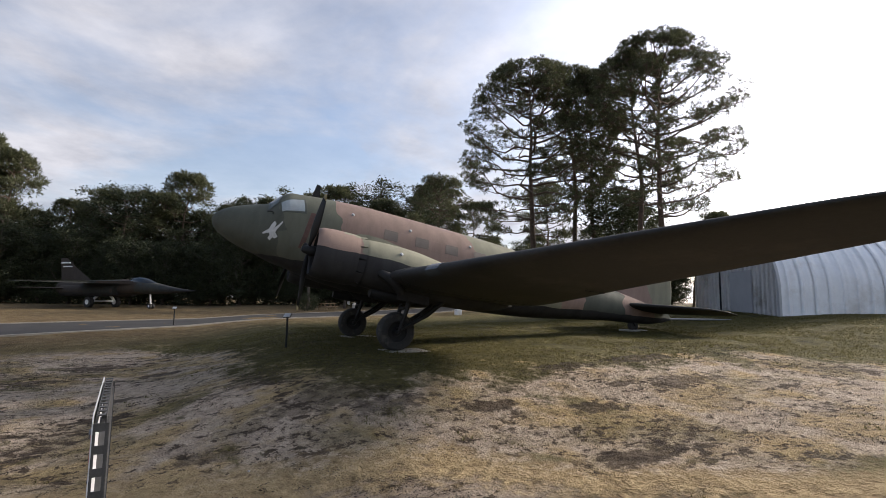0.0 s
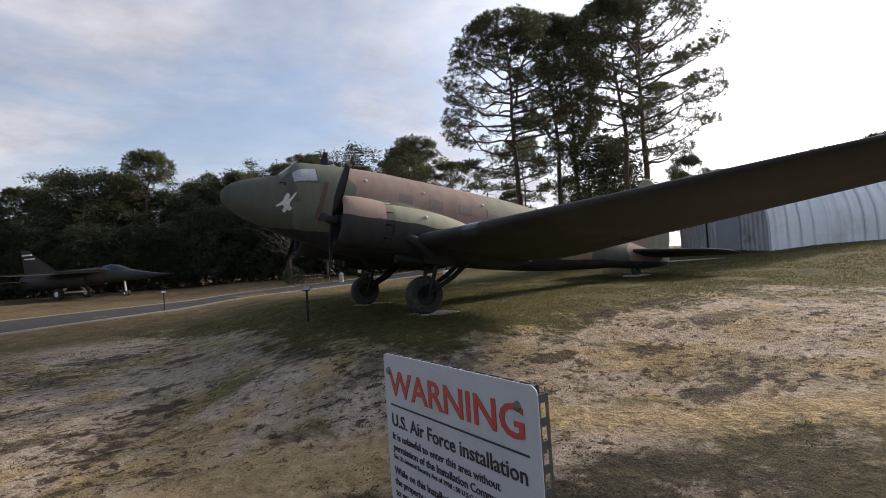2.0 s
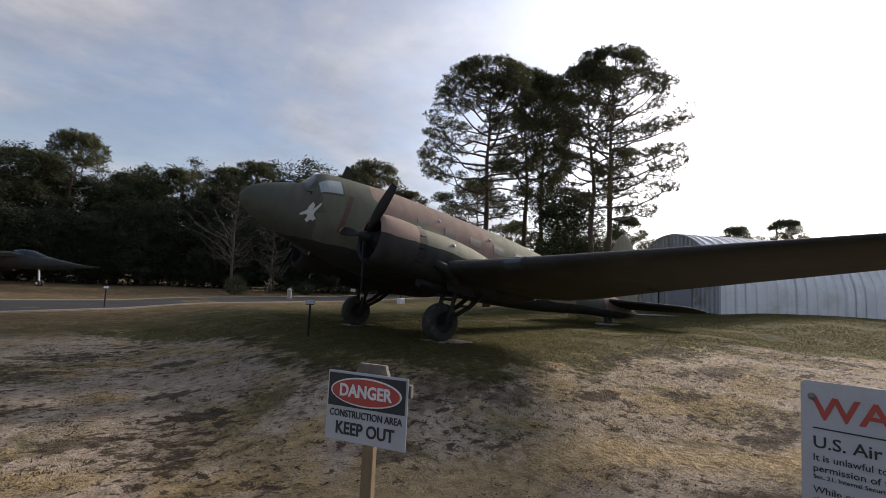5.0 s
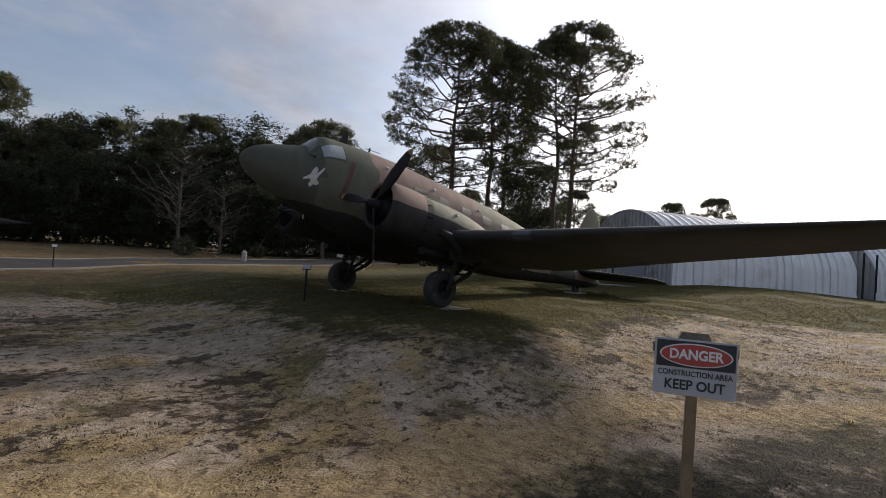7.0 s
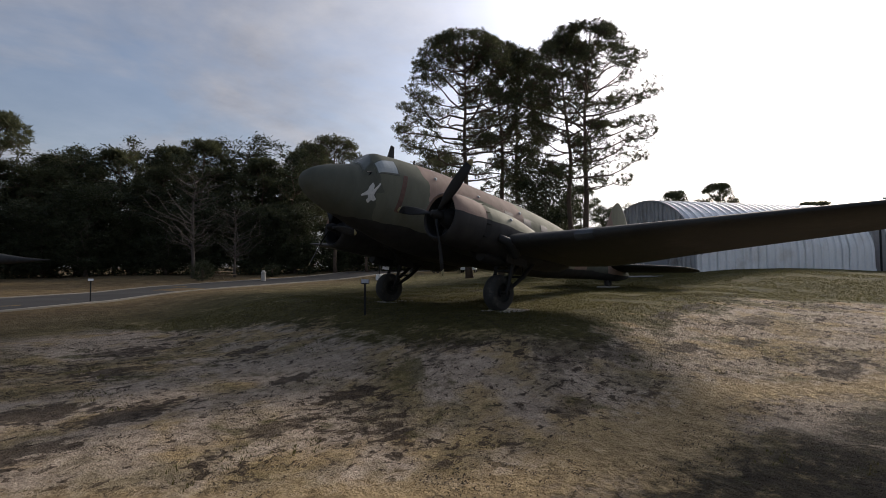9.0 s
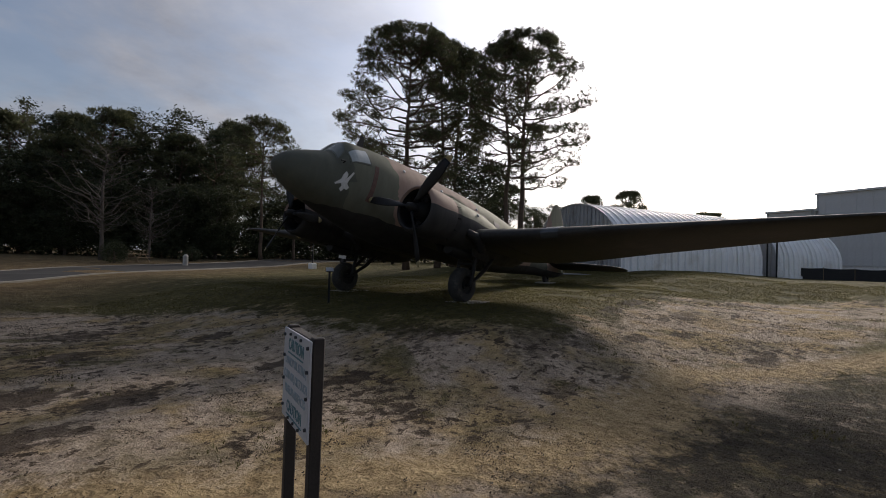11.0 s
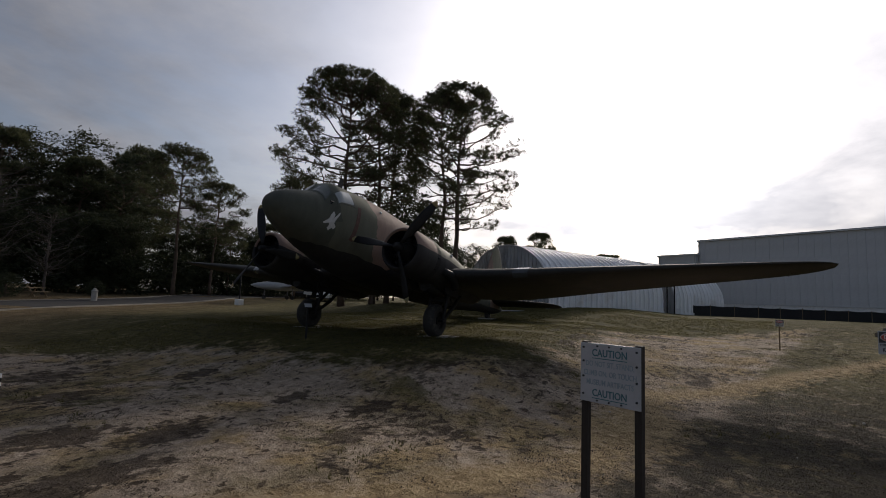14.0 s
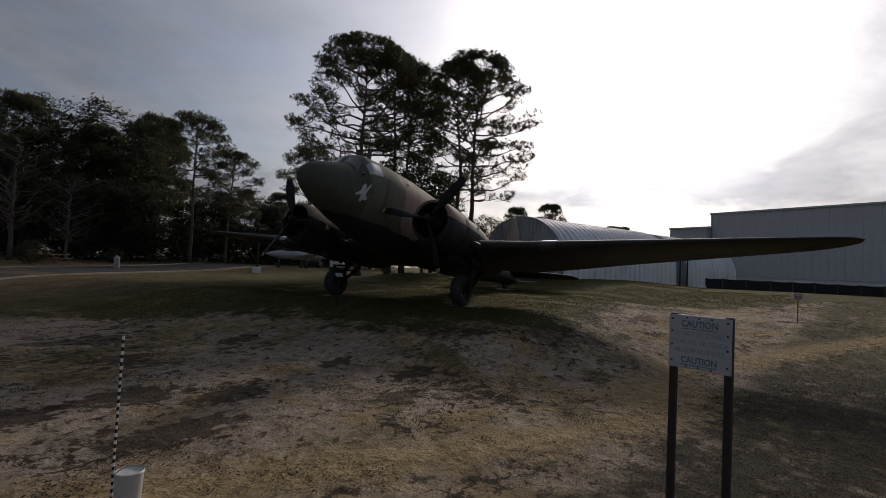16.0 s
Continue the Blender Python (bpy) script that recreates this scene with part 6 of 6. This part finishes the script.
part("fuselage", Shape().loft([jet_ring(u) for u in np.linspace(-9.5, 10.8, 34)]), M_JET, JET, smooth="all")
M_CANOPY = plain("dark_canopy", (0.015, 0.02, 0.025), 0.12, vary=0.1)
part("canopy", Shape().loft([[(u, 0.72 * k * math.sin(a), ease(JF, u)[0] - 0.32 + (0.62 * k) * math.cos(a)) for a in np.linspace(-1.75, 1.75, 15)] for u, k in ((1.3, 0.5), (2.0, 0.86), (3.0, 1.0), (4.0, 0.92), (5.2, 0.55), (5.9, 0.25))], closed=False, caps=False), M_CANOPY, JET, "dark glazed canopy", smooth="all")
for q in (-1, 1):
    part("wing", Shape().loft([[(u0, q * s, 2.72 + h), (u0 + 0.05, q * s, 2.72 + h + t), (u1, q * s, 2.72 + h), (u0 + 0.05, q * s, 2.72 + h - t)] for s, u0, u1, h, t in ((1.0, 3.0, -4.5, 0.0, 0.12), (3.0, -0.6, -4.8, 0.0, 0.13), (8.4, -3.0, -4.9, -0.05, 0.05))]), M_JET, JET, "swept wing spread forward")
    part("tailplane", Shape().loft([[(u0, q * s, 2.1), (u0 - 0.4, q * s, 2.1 + t), (u1, q * s, 2.1), (u0 - 0.4, q * s, 2.1 - t)] for s, u0, u1, t in ((1.1, -6.5, -10.2, 0.09), (4.2, -10.0, -11.0, 0.04))]), M_JET, JET)
    part("intake", Shape().loft([[(u, q * (0.95 + r * math.sin(a)), 1.85 + r * math.cos(a)) for a in np.linspace(0, 2 * math.pi, 17)[:-1]] for u, r in ((0.6, 0.52), (0.4, 0.60), (-2.5, 0.66), (-8.0, 0.62))]), M_JET, JET, smooth=True)
    part("main_leg", Shape().tube([(-2.6, q * 0.6, 1.4), (-2.8, q * 1.45, 0.6)], 0.13, 8), M_WHITE, JET, "white gear leg")
    mw = part("main_wheel", Shape().lathe([(0.0, -0.22), (0.3, -0.2), (0.56, -0.2), (0.60, 0), (0.56, 0.2), (0.3, 0.2), (0, 0.22)], Matrix.Translation((-2.8, q * 1.5, 0.6)) @ Matrix.Rotation(math.pi / 2, 4, "X"), 22), M_RUBBER, JET)
    part("rim", Shape().lathe([(0.0, -0.235), (0.26, -0.235), (0.27, 0.235), (0.0, 0.235)], Matrix.Translation((-2.8, q * 1.5, 0.6)) @ Matrix.Rotation(math.pi / 2, 4, "X"), 18), M_WHITE, mw, "white wheel rim")
    nw = part("nose_wheel", Shape().lathe([(0.0, -0.09), (0.26, -0.09), (0.28, 0), (0.26, 0.09), (0, 0.09)], Matrix.Translation((4.6, q * 0.16, 0.28)) @ Matrix.Rotation(math.pi / 2, 4, "X"), 18), M_RUBBER, JET)
    part("rim", Shape().lathe([(0, -0.1), (0.12, -0.1), (0.12, 0.1), (0, 0.1)], Matrix.Translation((4.6, q * 0.16, 0.28)) @ Matrix.Rotation(math.pi / 2, 4, "X"), 14), M_WHITE, nw)
part("crossbeam", Shape().box((-2.7, 0, 0.72), (0.3, 2.6, 0.18), None, 0.03), M_WHITE, JET, "white main-gear crossbeam")
part("nose_leg", Shape().tube([(4.6, 0, 0.28), (4.4, 0, 1.6)], 0.08, 8), M_WHITE, JET)
part("fin", Shape().loft([[(u0, 0, z), ((u0 + u1) / 2, 0.12 * k, z), (u1, 0, z), ((u0 + u1) / 2, -0.12 * k, z)] for z, u0, u1, k in ((2.8, -4.6, -10.0, 1.2), (4.6, -7.8, -10.3, 0.8), (5.6, -9.3, -10.5, 0.4))]), M_JET, JET)
part("fin_stripe", Shape().box((-9.4, -0.06, 5.05), (1.5, 0.14, 0.16)).box((-9.0, -0.08, 4.6), (1.5, 0.16, 0.12)), M_WHITE, JET, "pale fin stripes")

# ---- loose litter and grass ----
def scatter(count, area, keep, make):
    rr, s = random.Random(9), Shape()
    done = 0
    while done < count:
        x, y = rr.uniform(*area[:2]), rr.uniform(*area[2:])
        if not keep(x, y, rr):
            continue
        make(s, rr, Vector((x, y, ground_z(x, y) + ground_rough(x, y))))
        done += 1
    return s


def flake(s, rr, p):
    n, r = rr.randrange(4, 7), rr.uniform(0.008, 0.02)
    a0, tilt = rr.uniform(0, 6.28), rr.uniform(-0.5, 0.5)
    ring = []
    for i in range(n):
        a = a0 + 6.28 * i / n
        q = r * rr.uniform(0.5, 1.2)
        ring.append((p.x + q * math.cos(a), p.y + q * 0.6 * math.sin(a), p.z + 0.008 + q * math.cos(a) * tilt + rr.uniform(0, 0.015)))
    s.add(ring, [tuple(range(n))])


def drift(s, rr, p):
    """A small drift of dead leaves, denser in the middle."""
    size, way = rr.uniform(0.04, 0.10) + 0.22 * rr.random() ** 3, rr.uniform(0, 3.14)
    for _ in range(int(8 + size * 160)):
        a, b = rr.gauss(0, size), rr.gauss(0, size * 0.45)
        x, y = p.x + a * math.cos(way) - b * math.sin(way), p.y + a * math.sin(way) + b * math.cos(way)
        flake(s, rr, Vector((x, y, ground_z(x, y) + ground_rough(x, y))))


def patchy(x, y, rr, lo):
    return noise.noise(Vector((x * 0.9, y * 0.9, 3.1))) * 0.5 + noise.noise(Vector((x * 0.25, y * 0.25, 7.7))) * 0.5 > lo - rr.random() * 0.35


def by_path(x, y, rr):
    return (x + 6) * -0.25 - 0.28 * max(0.0, x + 6) - (y + 10.3) > rr.uniform(-0.4, 1.0) and x > -17


M_LITTER = foliage("leaf_litter", (0.022, 0.017, 0.012), (0.13, 0.10, 0.065))
leaves = scatter(2400, (-16, 12, -16.5, 6), lambda x, y, rr: patchy(x, y, rr, 0.24), drift)
more = scatter(16000, (-16.5, 7, -16.5, -7.5), by_path, flake)
leaves.add(more.v, more.f)
tagged(part("leaf_litter", leaves, M_LITTER, fix=False), "scattered dead leaves and turf scraps on the sand", "litter", kind="stuff")


def tuft(s, rr, p):
    h = rr.uniform(0.02, 0.065)
    for _ in range(4):
        a = rr.uniform(0, 6.28)
        d = Vector((math.cos(a), math.sin(a), 0))
        w = d.cross(Vector((0, 0, 1))) * 0.006
        o = p + d * rr.uniform(0, 0.04)
        s.add([o - w, o + w, o + d * h * 0.6 + Vector((0, 0, h))], [(0, 1, 2)])


def turfy(x, y, rr):
    edge = max(-4.1 - x - 0.75 * max(0.0, y - 3.0), -6.7 - y - max(0.0, x - 9.0), 0.7 * (-7.9 - y - 0.95 * x))
    grass = 1 - smooth01(-1.6, 0.4, edge + rr.uniform(-0.8, 0.8))
    lump = noise.noise(Vector((x * 0.55, y * 0.55, 4.0))) > 0.36 and noise.noise(Vector((x * 2.1, y * 2.1, 4.0))) > 0.0
    return rr.random() < (0.5 if lump else 0.0) + grass and noise.noise(Vector((x * 0.7, y * 0.7, 1.0))) > -0.25


tagged(part("grass", scatter(48000, (-14, 22, -15, 9), turfy, tuft), M_GRASS, fix=False), "short patchy green and straw-coloured grass", "grass", kind="stuff")

# ---- stray pale stones on the sand ----
for x, y, r in ((-1.6, -13.9, 0.045), (-2.4, -12.6, 0.022), (-5.4, -12.2, 0.02), (-7.9, -11.4, 0.018), (-4.1, -9.2, 0.025)):
    rr = random.Random(int(100 * r) + int(x * 10))
    rock = thing("stone", pose(x, y, ground_z(x, y) + ground_rough(x, y), 0, 0, rr.uniform(0, 360)), "small pale stone lying on the sand", "stone", "pale stones")
    rows = []
    for i in range(6):
        a = math.pi * i / 5
        rows.append([(r * max(0.08, math.sin(a)) * math.cos(b) * rr.uniform(0.8, 1.2), r * 0.75 * max(0.08, math.sin(a)) * math.sin(b) * rr.uniform(0.8, 1.2), r * 0.55 * (1 - math.cos(a)) * 0.9) for b in np.linspace(0, 2 * math.pi, 9)[:-1]])
    part("rock", Shape().loft(rows), M_CONCRETE, rock)
